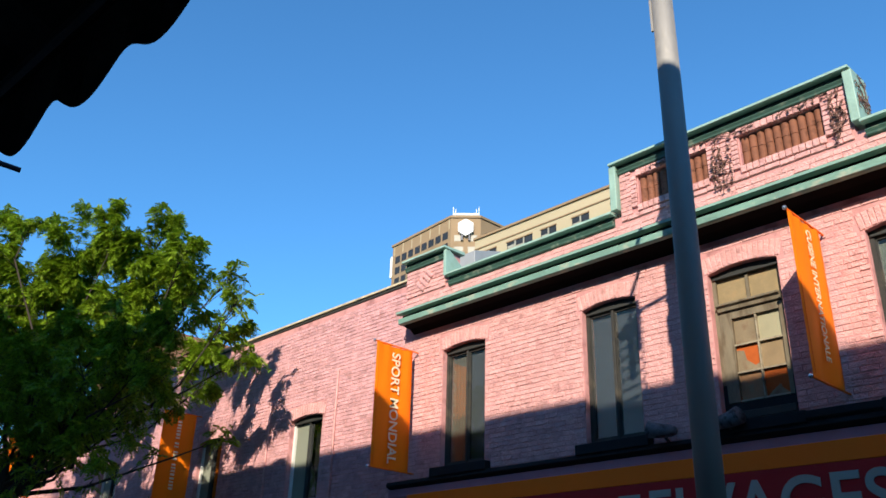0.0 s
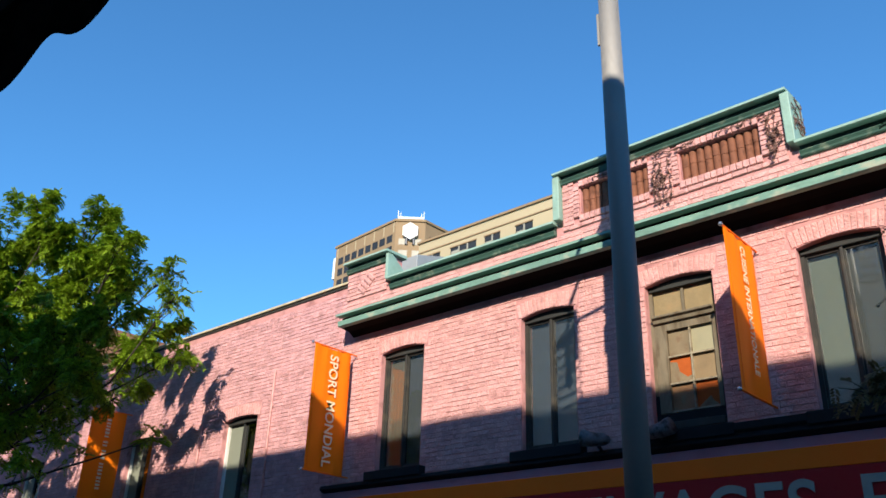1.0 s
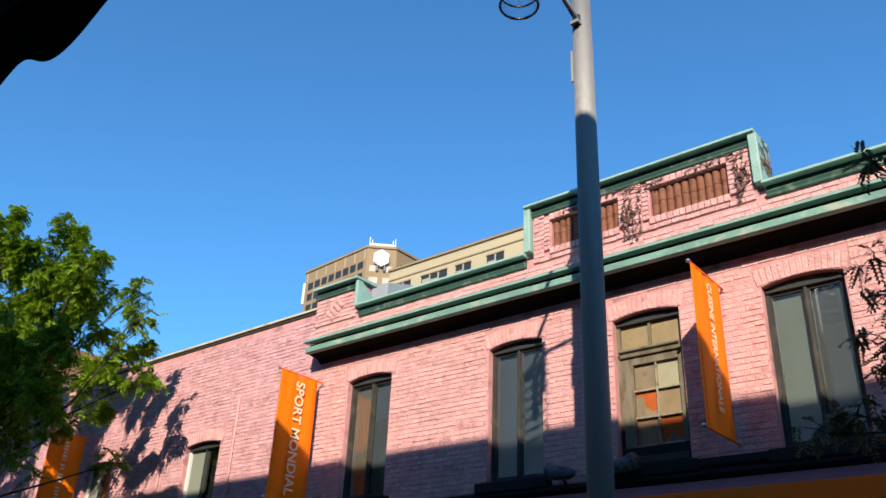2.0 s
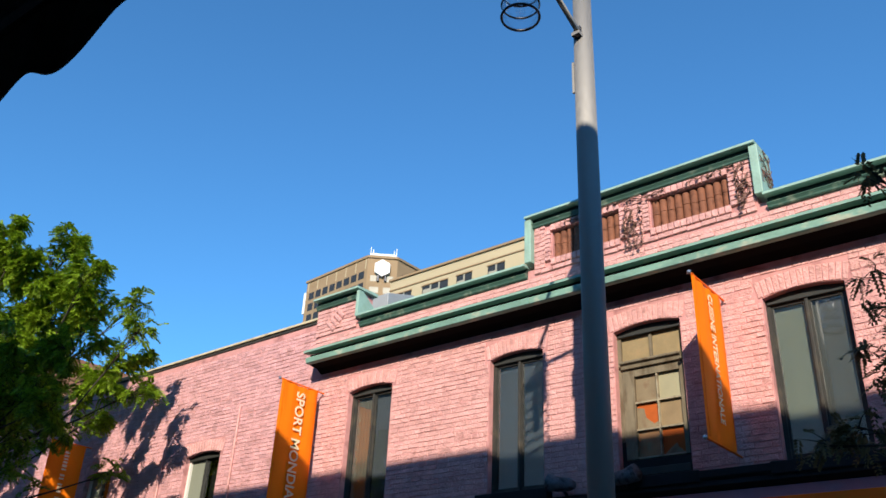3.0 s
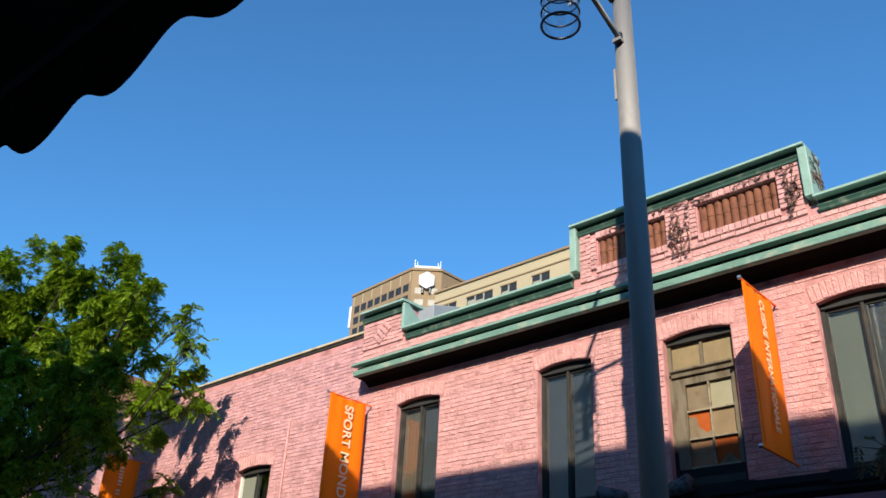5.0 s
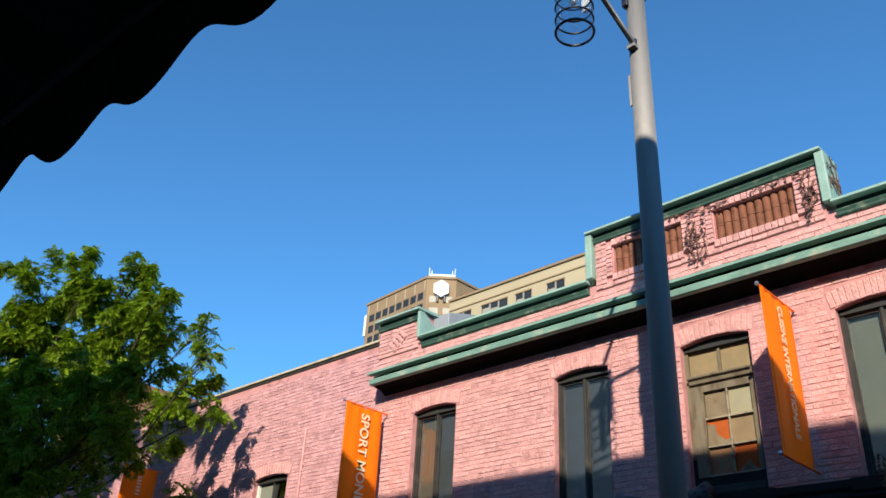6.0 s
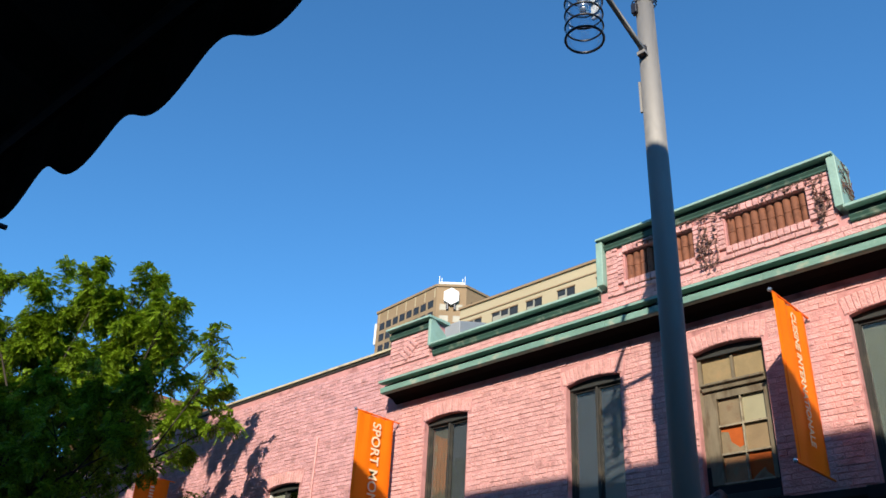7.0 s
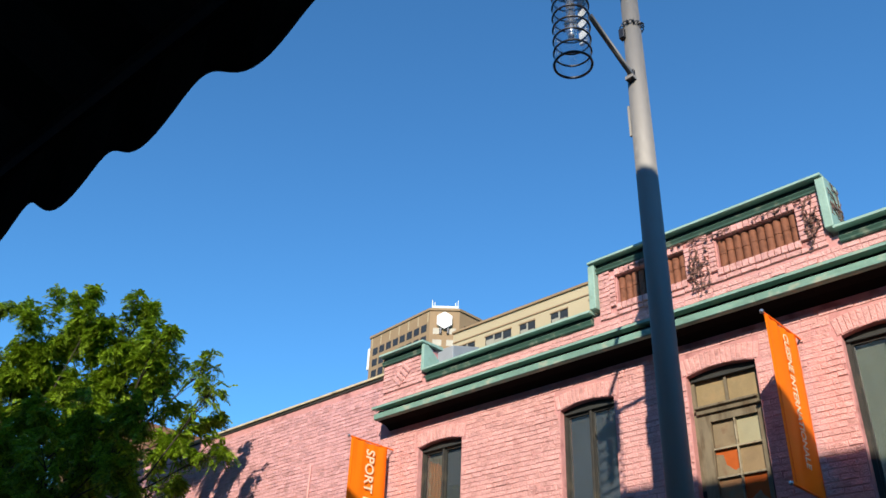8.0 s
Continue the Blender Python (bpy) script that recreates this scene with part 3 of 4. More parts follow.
# banners on rods that stand out from the wall
def banner(x, y_wall, words, z0=4.12, z1=6.14, size=0.265, run=0.0):
    b = thing("banner", "orange cloth banner with cream lettering on wall rods", "banner", "wall banners")
    ya, yb = y_wall - 1.0, y_wall - 0.15
    bm = bmesh.new()
    nu, nv = 14, 30
    grid = []
    for j in range(nv + 1):
        row = []
        for i in range(nu + 1):
            u, v = i / nu, j / nv
            sag = 0.012 * math.sin(u * 9 + 0.6 * v) * (0.4 + v) + 0.01 * math.sin(u * 23 + 2 * v) * (1 - v) ** 2 + 0.02 * math.sin(v * math.pi) * math.sin(u * math.pi)
            row.append(bm.verts.new((x + sag, ya + (yb - ya) * u, z1 - (z1 - z0) * v - 0.015 * math.sin(u * math.pi))))
        grid.append(row)
    for j in range(nv):
        for i in range(nu):
            bm.faces.new((grid[j][i], grid[j][i + 1], grid[j + 1][i + 1], grid[j + 1][i]))
    part("cloth", bm, M_ORANGE, b, "orange cloth", smooth=True)
    for z in (z1 + 0.005, z0 - 0.005):
        bm = bmesh.new()
        tube(bm, [(x, y_wall - 0.001, z), (x, ya - 0.03, z)], 0.014, 8)
        rod = part("rod", bm, M_ORANGE_SIGN, b)
        bm = bmesh.new()
        bmesh.ops.create_uvsphere(bm, u_segments=10, v_segments=8, radius=0.028, matrix=Matrix.Translation((x, ya - 0.05, z)))
        part("rod_tip", bm, M_CHROME, rod, "pale ball tip")
        boxed("wall_plate", (x - 0.025, x + 0.025, y_wall - 0.02, y_wall - 0.0005, z - 0.035, z + 0.035), M_BRICK_PIECE, rod)
    # a hem line of stitching
    for dy in (0.05, 0.80):
        bm = bmesh.new()
        tube(bm, [(x + 0.016, ya + dy, z1 - 0.03), (x + 0.02, ya + dy, z0 + 0.03)], 0.003, 4)
        part("seam", bm, M_ORANGE_SIGN, b)
    if words:
        m = Matrix(((0, 0, 1, x + 0.036), (0, 1, 0, (ya + yb) / 2 + 0.0), (-1, 0, 0, z1 - 0.13), (0, 0, 0, 1)))
        lettering("lettering", words, size, m, M_BANNER_TEXT, b, depth=0.002, width=0.94, run=run)
    else:
        random.seed(7)
        z = z1 - 0.2
        while z > z0 + 0.2:
            h = random.uniform(0.035, 0.06)
            boxed("print_bar", (x + 0.034, x + 0.037, (ya + yb) / 2 - 0.06, (ya + yb) / 2 + 0.045, z - h, z), M_BANNER_TEXT, b)
            z -= h + random.choice((0.03, 0.035, 0.04, 0.09))
    return b


banner(-11.15, WALL, "SPORT MONDIAL", 3.97)
banner(-3.66, WALL, "CUISINE INTERNATIONALE", size=0.175, run=1.64)
banner(-19.08, WINGY, "")
banner(-29.9, WINGY, "", 5.1, 7.25)

# floodlights on the ledge
for x, lean in ((-6.05, -1), (-5.12, 1)):
    fl = thing("floodlight", "pale grey sign floodlight on the black ledge", "floodlight", "sign floodlights")
    bm = bmesh.new()
    tube(bm, [(x, WALL - 0.06, 3.86), (x, WALL - 0.2, 3.95)], 0.024, 8)
    part("arm", bm, M_STEEL, fl)
    bm = bmesh.new()
    tube(bm, [(x - 0.19 * lean, WALL - 0.20, 3.97), (x - 0.12 * lean, WALL - 0.20, 3.98), (x + 0.06 * lean, WALL - 0.22, 4.0), (x + 0.19 * lean, WALL - 0.24, 4.03)], [0.05, 0.085, 0.10, 0.115], 14)
    part("head", bm, M_FLOOD, fl, smooth=True)

# painted pipes on the wing
for x, z1 in ((-13.6, 6.32), (-15.98, 6.25)):
    p = thing("wall_pipe", "thin pink painted pipe fixed to the brick wall", "pipe", "wall pipes")
    bm = bmesh.new()
    tube(bm, [(x, WINGY - 0.03, 0.15), (x, WINGY - 0.03, z1 - 0.04), (x, WINGY - 0.005, z1)], 0.022, 8)
    part("tube", bm, M_BRICK_PIECE, p, smooth=True)
    for z in (2.6, 4.1, 5.6):
        boxed("clip", (x - 0.045, x + 0.045, WINGY - 0.034, WINGY + 0.01, z - 0.015, z + 0.015), M_BRICK_PIECE, p)

# zinc hood on the roof behind the parapet peak
hood = thing("roof_vent", "light grey sheet metal hood on the roof", "roof vent")
bm = bmesh.new()
prism(bm, [(11.3, 7.0), (12.1, 7.0), (12.1, 8.86), (11.3, 8.62)], "x", -11.72, -11.02)
part("hood", bm, M_ZINC, hood, bevel=0.01)

# ---- street lamp ----
PX, PY = -3.61, 6.5
lamp = thing("street_lamp", "tall grey aluminium lamp post with a clear ringed glass lantern", "street lamp")
bm = bmesh.new()
tube(bm, [(PX, PY, 0.14), (PX, PY, 3.0), (PX, PY, 7.2), (PX, PY, 9.6), (PX, PY, 10.6)], [0.122, 0.118, 0.110, 0.098, 0.094], 28)
part("post", bm, M_POLE, lamp, smooth=True)
boxed("base_plate", (PX - 0.2, PX + 0.2, PY - 0.2, PY + 0.2, 0.14, 0.17), M_STEEL, lamp, bevel=0.006)
bm = bmesh.new()
tube(bm, [(PX, PY, 10.6), (PX, PY, 10.63), (PX, PY, 10.68)], [0.102, 0.1, 0.03], 20)
part("cap", bm, M_STEEL, lamp)
AY = 5.27                                              # lantern axis
bm = bmesh.new()
tube(bm, [(PX, PY - 0.09, 8.06), (PX, AY + 0.36, 8.40)], 0.032, 8)
part("brace", bm, M_POLE, lamp)
bm = bmesh.new()
tube(bm, [(PX, PY - 0.08, 9.45), (PX, AY + 0.3, 8.95), (PX, AY, 8.72), (PX, AY, 8.55)], 0.03, 8)
part("arm", bm, M_POLE, lamp)
bm = bmesh.new()
box(bm, PX - 0.045, PX + 0.045, AY + 0.195, AY + 0.235, 7.88, 8.64)
part("hanger", bm, M_WHITE, lamp, "pale metal hanger strip", bevel=0.005)
bm = bmesh.new()
tube(bm, [(PX, AY, 7.44), (PX, AY, 8.52)], 0.186, 36)
bmesh.ops.delete(bm, geom=[f for f in bm.faces if len(f.verts) > 4], context="FACES")
glass = part("lantern_glass", bm, M_LAMPGLASS, lamp, "clear glass cylinder", smooth=True)
glass.visible_shadow = False
for z in (7.44, 7.60, 7.76, 7.92, 8.08, 8.23, 8.38, 8.52):
    bm = bmesh.new()
    ring(bm, (PX, AY, z), 0.188, 0.014 if z < 7.5 else 0.0105, 36)
    part("lantern_ring", bm, M_STEEL, lamp, smooth=True)
bm = bmesh.new()
tube(bm, [(PX, AY, 8.52), (PX, AY, 8.55), (PX, AY, 8.60), (PX, AY, 8.66)], [0.19, 0.18, 0.12, 0.05], 28)
part("lantern_cap", bm, M_CHROME, lamp, smooth=True)
bm = bmesh.new()
tube(bm, [(PX, AY, 8.52), (PX, AY, 8.02), (PX, AY, 8.00)], [0.05, 0.05, 0.075], 14)
part("socket", bm, M_CHROME, lamp, smooth=True)
bm = bmesh.new()
tube(bm, [(PX, AY, 8.00), (PX, AY, 7.92), (PX, AY, 7.83), (PX, AY, 7.78)], [0.03, 0.055, 0.05, 0.02], 14)
part("bulb", bm, M_CHROME, lamp, smooth=True)
# bands and cable round the post
boxed("brace_clamp", (PX - 0.05, PX + 0.05, PY - 0.175, PY - 0.085, 7.98, 8.03), M_POLE, lamp, "pale clamp at the foot of the brace", bevel=0.006)
# dark block put in where there is a black gap over the clamp
boxed("gasket", (PX - 0.04, PX + 0.04, PY - 0.135, PY - 0.085, 8.034, 8.12), M_STEEL, lamp, bevel=0.004)
bm = bmesh.new()
for k in range(22):                                    # chain round the post
    a = 2 * math.pi * k / 22
    ring(bm, (PX + 0.118 * math.cos(a), PY + 0.118 * math.sin(a), 8.86 + 0.012 * math.sin(3 * a)), 0.024, 0.0075, 8, 4,
         Euler((math.pi / 2 if k % 2 else 0.3, 0, a)).to_matrix())
part("chain", bm, M_STEEL, lamp, "loose dark chain round the post")
bm = bmesh.new()
box(bm, PX - 0.125, PX - 0.10, PY - 0.06, PY - 0.035, 7.30, 7.72)
part("tag_strip", bm, M_POLE, lamp, bevel=0.004)
boxed("junction_box", (PX - 0.10, PX - 0.03, PY - 0.14, PY - 0.07, 8.66, 8.80), M_STEEL, lamp, bevel=0.008)

# ---- awning over the camera ----
awning = thing("awning", "black cloth awning with a scalloped valance", "awning")
AX0, AX1, LOBE, ALO = -6.2, 3.5, 0.258, 2.292
first = -1.307


def front(x):
    """The awning's front edge, not quite square to the street."""
    return 0.378 + 0.06 * (x + 1.33)


bm = bmesh.new()
# sloping cloth in stripes, with thickness
NS = int((AX1 - AX0) / 0.132)
for k in range(NS):
    xa, xb = AX0 + k * 0.132, AX0 + (k + 1) * 0.132
    n0 = len(bm.faces)
    lo_, hi_ = [[bm.verts.new((x, y, z)) for y, z in ((front(x), 2.50), (-1.19, 3.02), (-1.19, 3.032), (front(x), 2.512))] for x in (xa, xb)]
    for i in range(4):
        bm.faces.new((lo_[i], lo_[(i + 1) % 4], hi_[(i + 1) % 4], hi_[i]))
    bm.faces.ensure_lookup_table()
    for f in bm.faces[n0:]:
        f.material_index = k % 2
part("canopy", bm, [M_AWNING, M_AWNING_STRIPE], awning)
bm = bmesh.new()
n = 16
NL = int((AX1 - AX0) / LOBE)
x_start = first - LOBE * math.floor((first - AX0) / LOBE)
steps = NL * n
top, bot = [], []
for k in range(steps + 1):
    x = x_start - LOBE / 2 + LOBE * k / n
    ph = (x - first) / LOBE * 2 * math.pi
    wave = 0.055 * (0.5 - 0.5 * math.cos(ph)) - 0.006 * math.sin(ph * 0.37) + 0.014 * min(1, max(0, (x + 1.22) / 0.2))
    y = front(x) + 0.002 * math.sin(ph / 1.7) + 0.003 * math.sin(ph)
    top.append(bm.verts.new((x, front(x), 2.512)))
    bot.append(bm.verts.new((x, y, ALO + wave)))
for k in range(steps):
    f = bm.faces.new((bot[k], bot[k + 1], top[k + 1], top[k]))
    f.material_index = (k // 8) % 2
val = part("valance", bm, [M_AWNING, M_AWNING_STRIPE], awning, "scalloped black valance")
sol = val.modifiers.new("thick", "SOLIDIFY")
sol.thickness = 0.004
bm = bmesh.new()
tube(bm, [(AX0, front(AX0) - 0.02, 2.482), (AX1, front(AX1) - 0.02, 2.482)], 0.016, 8)
part("front_bar", bm, M_STEEL, awning)
for x in (AX0 + 0.05, AX1 - 0.05):
    bm = bmesh.new()
    tube(bm, [(x, front(x) - 0.02, 2.48), (x, -1.2, 2.35)], 0.014, 8)
    part("side_arm", bm, M_STEEL, awning)
rod = thing("flag_rod", "thin dark rod standing out from the opposite wall", "rod")
bm = bmesh.new()
tube(bm, [(-3.74, -1.195, 3.32), (-3.74, 0.906, 3.335)], 0.013, 8)
part("shaft", bm, M_STEEL, rod)
boxed("wall_plate", (-3.80, -3.68, -1.1995, -1.18, 3.26, 3.38), M_STEEL, rod)


# ---- trees ----
def leaf_spray(rng, verts, faces, origin, direction, length, leaf):
    """A pinnate leaf: pairs of small leaflets along a drooping stalk."""
    d = direction.normalized()
    side = d.cross(Vector((0, 0, 1)))
    side = side.normalized() if side.length > 0.1 else Vector((1, 0, 0))
    roll = rng.uniform(-0.9, 0.9)
    up = side.cross(d)
    side, up = side * math.cos(roll) + up * math.sin(roll), up * math.cos(roll) - side * math.sin(roll)
    pairs = 7
    for i in range(pairs):
        s = (i + 1) / pairs
        p = origin + d * (length * s) + Vector((0, 0, -0.35 * length * s * s))
        for sg in (-1, 1):
            out = (side * sg + d * 0.55 + up * rng.uniform(-0.35, 0.25)).normalized() * leaf * (1.15 - 0.45 * s)
            w = d * leaf * 0.36
            i0 = len(verts)
            verts.extend((p, p + out * 0.5 + w, p + out + Vector((0, 0, -0.12 * leaf)), p + out * 0.5 - w))
            faces.append((i0, i0 + 1, i0 + 2, i0 + 3))


TREE_CLUMPS = [                                        # x, y, z, radius, fullness
    (-17.8, 7.4, 7.0, 0.78, 1.00), (-17.2, 6.6, 7.5, 0.62, 0.80), (-18.6, 8.1, 6.5, 0.75, 1.00),
    (-20.7, 5.6, 10.4, 0.63, 0.80), (-19.7, 6.5, 9.6, 0.93, 1.00), (-17.4, 6.5, 9.4, 0.60, 1.00), (-17.2, 7.5, 9.8, 0.47, 0.80), (-15.5, 7.2, 8.6, 0.37, 0.90),
    (-17.4, 7.2, 9.1, 0.67, 1.00), (-19.8, 7.3, 8.8, 0.99, 1.00), (-17.2, 7.5, 8.4, 0.73, 1.00), (-15.9, 7.8, 8.1, 0.47, 1.00), (-14.9, 8.1, 8.1, 0.26, 0.80),
    (-14.4, 8.0, 7.4, 0.23, 0.80), (-15.7, 8.7, 7.1, 0.46, 1.00), (-15.5, 8.0, 6.5, 0.43, 1.00), (-14.7, 8.5, 6.4, 0.24, 0.90), (-13.4, 6.4, 6.3, 0.48, 0.53),
    (-20.1, 5.6, 8.8, 0.80, 1.00), (-19.8, 5.6, 7.5, 0.64, 0.45), (-21.0, 6.7, 8.3, 0.73, 0.60), (-21.0, 4.8, 9.5, 0.68, 1.00), (-18.0, 5.6, 6.2, 0.64, 0.26),
    (-15.2, 5.6, 5.5, 0.64, 0.23), (-15.0, 6.2, 4.8, 0.54, 0.30), (-16.0, 9.0, 5.0, 0.30, 0.50), (-18.5, 5.6, 5.5, 0.62, 0.30), (-16.2, 5.8, 4.9, 0.51, 0.35),
    (-18.4, 5.6, 6.4, 0.68, 0.45), (-16.2, 5.8, 6.5, 0.65, 0.53), (-14.3, 6.0, 6.2, 0.54, 0.53), (-16.2, 5.6, 5.3, 0.65, 0.45), (-15.0, 6.3, 5.7, 0.58, 0.45),
    (-13.4, 6.3, 5.3, 0.46, 0.37), (-16.7, 8.6, 6.1, 0.45, 0.40), (-17.4, 5.6, 4.9, 0.65, 0.40), (-14.6, 5.8, 4.2, 0.58, 0.30), (-21.5, 5.7, 8.8, 0.85, 0.80),
    (-20.1, 6.6, 9.0, 0.81, 0.90), (-17.7, 7.5, 8.0, 0.73, 0.80), (-14.0, 6.2, 5.7, 0.42, 0.37), (-22.4, 5.0, 8.3, 0.90, 0.90), (-21.7, 5.6, 8.0, 0.91, 0.60), (-23.5, 4.1, 8.0, 0.91, 0.45), (-18.8, 5.8, 6.2, 0.69, 0.37)]


def clumped_tree(base, fork, clumps, seed, leaf_mat, label, leaf, frond, twigs, thick, dense):
    """A trunk, a limb to each clump of leaves, twigs that spread through the clump, and pinnate leaves along the twigs."""
    rng = random.Random(seed)
    t = thing("tree", label, "tree", "street trees")
    base, fork = Vector(base), Vector(fork)
    bm = bmesh.new()
    tube(bm, [base, base + Vector((0, 0, 0.12)), base.lerp(fork, 0.5) + Vector((0.05, -0.04, 0)), fork], [thick * 1.5, thick * 1.1, thick, thick * 0.85], 12)
    part("trunk", bm, M_BARK, t, smooth=True)
    verts, faces = [], []
    for x, y, z, r, full in clumps:
        c = Vector((x, y, z + 0.05))
        span = (c - fork).length
        jit = lambda q: Vector((rng.uniform(-q, q), rng.uniform(-q, q), rng.uniform(-q, q)))
        p1 = fork.lerp(c, 0.22) + jit(0.07 * span) - Vector((0, 0, 0.04 * span))
        pm = fork.lerp(c, 0.45) + jit(0.09 * span) - Vector((0, 0, 0.06 * span))
        p2 = fork.lerp(c, 0.72) + jit(0.09 * span) - Vector((0, 0, 0.03 * span))
        bm = bmesh.new()
        tube(bm, [fork, p1, pm, p2, c], [thick * 0.5, thick * 0.36, thick * 0.26, thick * 0.17, thick * 0.07], 7)
        for j in range(twigs):
            low = rng.random() < 0.3                    # side twigs below the clump, nearly bare
            start = pm.lerp(p2, rng.uniform(0.0, 1)) if low else p2.lerp(c, rng.uniform(0.45, 1.0))
            d = Vector((rng.gauss(0, 1), rng.gauss(0, 1), rng.gauss(0.1, 0.75))).normalized()
            end = start + d * r * rng.uniform(0.7, 1.3) if low else c + d * r * rng.uniform(0.6, 1.2)
            mid = start.lerp(end, 0.5) + jit(0.12 * r) + Vector((0, 0, 0.1 * r))
            tube(bm, [start, mid, end], [thick * 0.1, thick * 0.065, thick * 0.02], 4)
            count = int((dense if not low else 0.3 * dense) * full * 3.14 * r * r / twigs) + 1
            heavy = rng.uniform(0.35, 1.65)
            for _ in range(int(count * heavy)):
                u = min(1.0, abs(rng.gauss(0.85, 0.28)))
                o = (start.lerp(mid, 2 * u) if u < 0.5 else mid.lerp(end, 2 * u - 1)) + jit(0.14 * r)
                dd = Vector((rng.gauss(0, 1), rng.gauss(0, 1), rng.gauss(-0.35, 0.5))) + 0.7 * d
                leaf_spray(rng, verts, faces, o, dd, frond * rng.uniform(0.7, 1.25), leaf * rng.uniform(0.75, 1.15))
        part("limb", bm, M_BARK, t, smooth=True)
    me = bpy.data.meshes.new("crown")
    me.from_pydata([tuple(v) for v in verts], [], faces)
    me.materials.append(leaf_mat)
    cr = new("crown", me)
    cr.parent = t
    tagged(cr, kind="stuff")
    return t


clumped_tree((-19.3, 5.3, 0.1), (-18.5, 5.7, 3.7), TREE_CLUMPS, 11, M_LEAF, "young street tree with feathery bright green leaves", 0.074, 0.2, 15, 0.11, 900)
SHADE_CLUMPS = [(-1.0, 6.19, 5.1, 0.17, 0.2), (-1.18, 6.49, 4.44, 0.13, 0.5), (-1.23, 6.64, 4.13, 0.18, 0.5), (-1.58, 6.76, 3.36, 0.24, 0.4), (-1.85, 6.61, 3.2, 0.14, 0.4),
                (-1.32, 6.78, 3.75, 0.2, 0.5), (-0.6, 6.3, 4.85, 0.3, 0.5), (-0.2, 6.7, 4.2, 0.4, 0.5), (0.6, 6.0, 4.9, 0.5, 0.5), (1.2, 7.0, 4.6, 0.5, 0.5), (0.4, 6.8, 3.5, 0.4, 0.5),
                # unseen clumps, added to block skylight from the wall's right end
                (0.9, 6.2, 5.8, 0.8, 1), (1.8, 6.8, 6.3, 0.9, 1), (2.6, 6.0, 5.6, 0.9, 1), (1.0, 7.6, 4.6, 0.7, 1), (1.9, 7.8, 5.4, 0.8, 1),
                (0.7, 7.4, 3.6, 0.6, 1), (2.4, 7.0, 4.2, 0.8, 1), (3.2, 6.8, 6.8, 0.9, 1), (0.3, 5.6, 4.2, 0.5, 1)]
clumped_tree((1.7, 6.5, 0.1), (1.3, 6.5, 2.5), SHADE_CLUMPS, 5, M_LEAF_SHADE, "street tree with drooping feathery leaves, coloured darker for shade", 0.05, 0.15, 9, 0.08, 900)

# dry vines on the parapet brick
random.seed(21)
for x0, x1, z0, z1, n, rise in ((-5.00, -4.70, 7.22, 8.12, 13, 1.0), (-3.30, -3.10, 7.35, 8.12, 10, 1.0), (-6.2, -3.3, 8.02, 8.10, 12, 0.0)):
    v = thing("dry_vine", "dry brown vine stems clinging to the brick parapet", "vine", "dry vines")
    for _ in range(n):
        x, z = random.uniform(x0, x1), random.uniform(z0, z1 - 0.4 * rise)
        pts, leaves = [], []
        for s in range(12):
            pts.append((x, WALL - 0.04 - random.uniform(0, 0.03), z))
            leaves.append(pts[-1])
            x = min(max(x + random.uniform(-0.045, 0.045) + (0.0 if rise else 0.03), x0), x1)
            z = min(max(z + (random.uniform(0.01, 0.06) if rise else random.uniform(-0.03, 0.03)), z0), z1)
        pts = [p for i, p in enumerate(pts) if i == 0 or (Vector(p) - Vector(pts[i - 1])).length > 0.012]
        if len(pts) > 2:
            bm = bmesh.new()
            tube(bm, pts, 0.006, 4)
            stem = part("stem", bm, M_VINE, v)
            bm = bmesh.new()                            # curled dead leaves on the stem
            for lx, ly, lz in leaves[::4]:
                w, h = random.uniform(0.02, 0.045), random.uniform(0.03, 0.06)
                q = [bm.verts.new((lx + dx, ly - dy, lz - dz)) for dx, dy, dz in ((0, 0, 0), (w, 0.02, h * 0.4), (random.uniform(-0.01, 0.02), 0.035, h), (-w, 0.012, h * 0.5))]
                bm.faces.new(q)
            part("dead_leaves", bm, M_VINE, stem)

v = thing("dry_vine", "dry brown vine stems clinging to the green parapet end", "vine", "dry vines")
for _ in range(22):
    y, z, a, pts = random.uniform(9.95, 10.3), random.uniform(7.6, 8.2), random.uniform(0, 6.28), []
    for s_ in range(8):
        pts.append((-2.922 + random.uniform(0, 0.012), y, z))
        a += random.uniform(-0.9, 0.9)
        y, z = min(max(y + 0.045 * math.cos(a), 9.93), 10.32), min(max(z + 0.045 * math.sin(a), 7.55), 8.24)
    pts = [p for i, p in enumerate(pts) if i == 0 or (Vector(p) - Vector(pts[i - 1])).length > 0.01]
    if len(pts) > 2:
        bm = bmesh.new()
        tube(bm, pts, 0.006, 4)
        part("stem", bm, M_VINE, v)

# ---- far buildings ----
def far(x, y, z, k):
    """A place k times as far from the eye."""
    return Vector((x * k, y * k, 1.5 + (z - 1.5) * k))


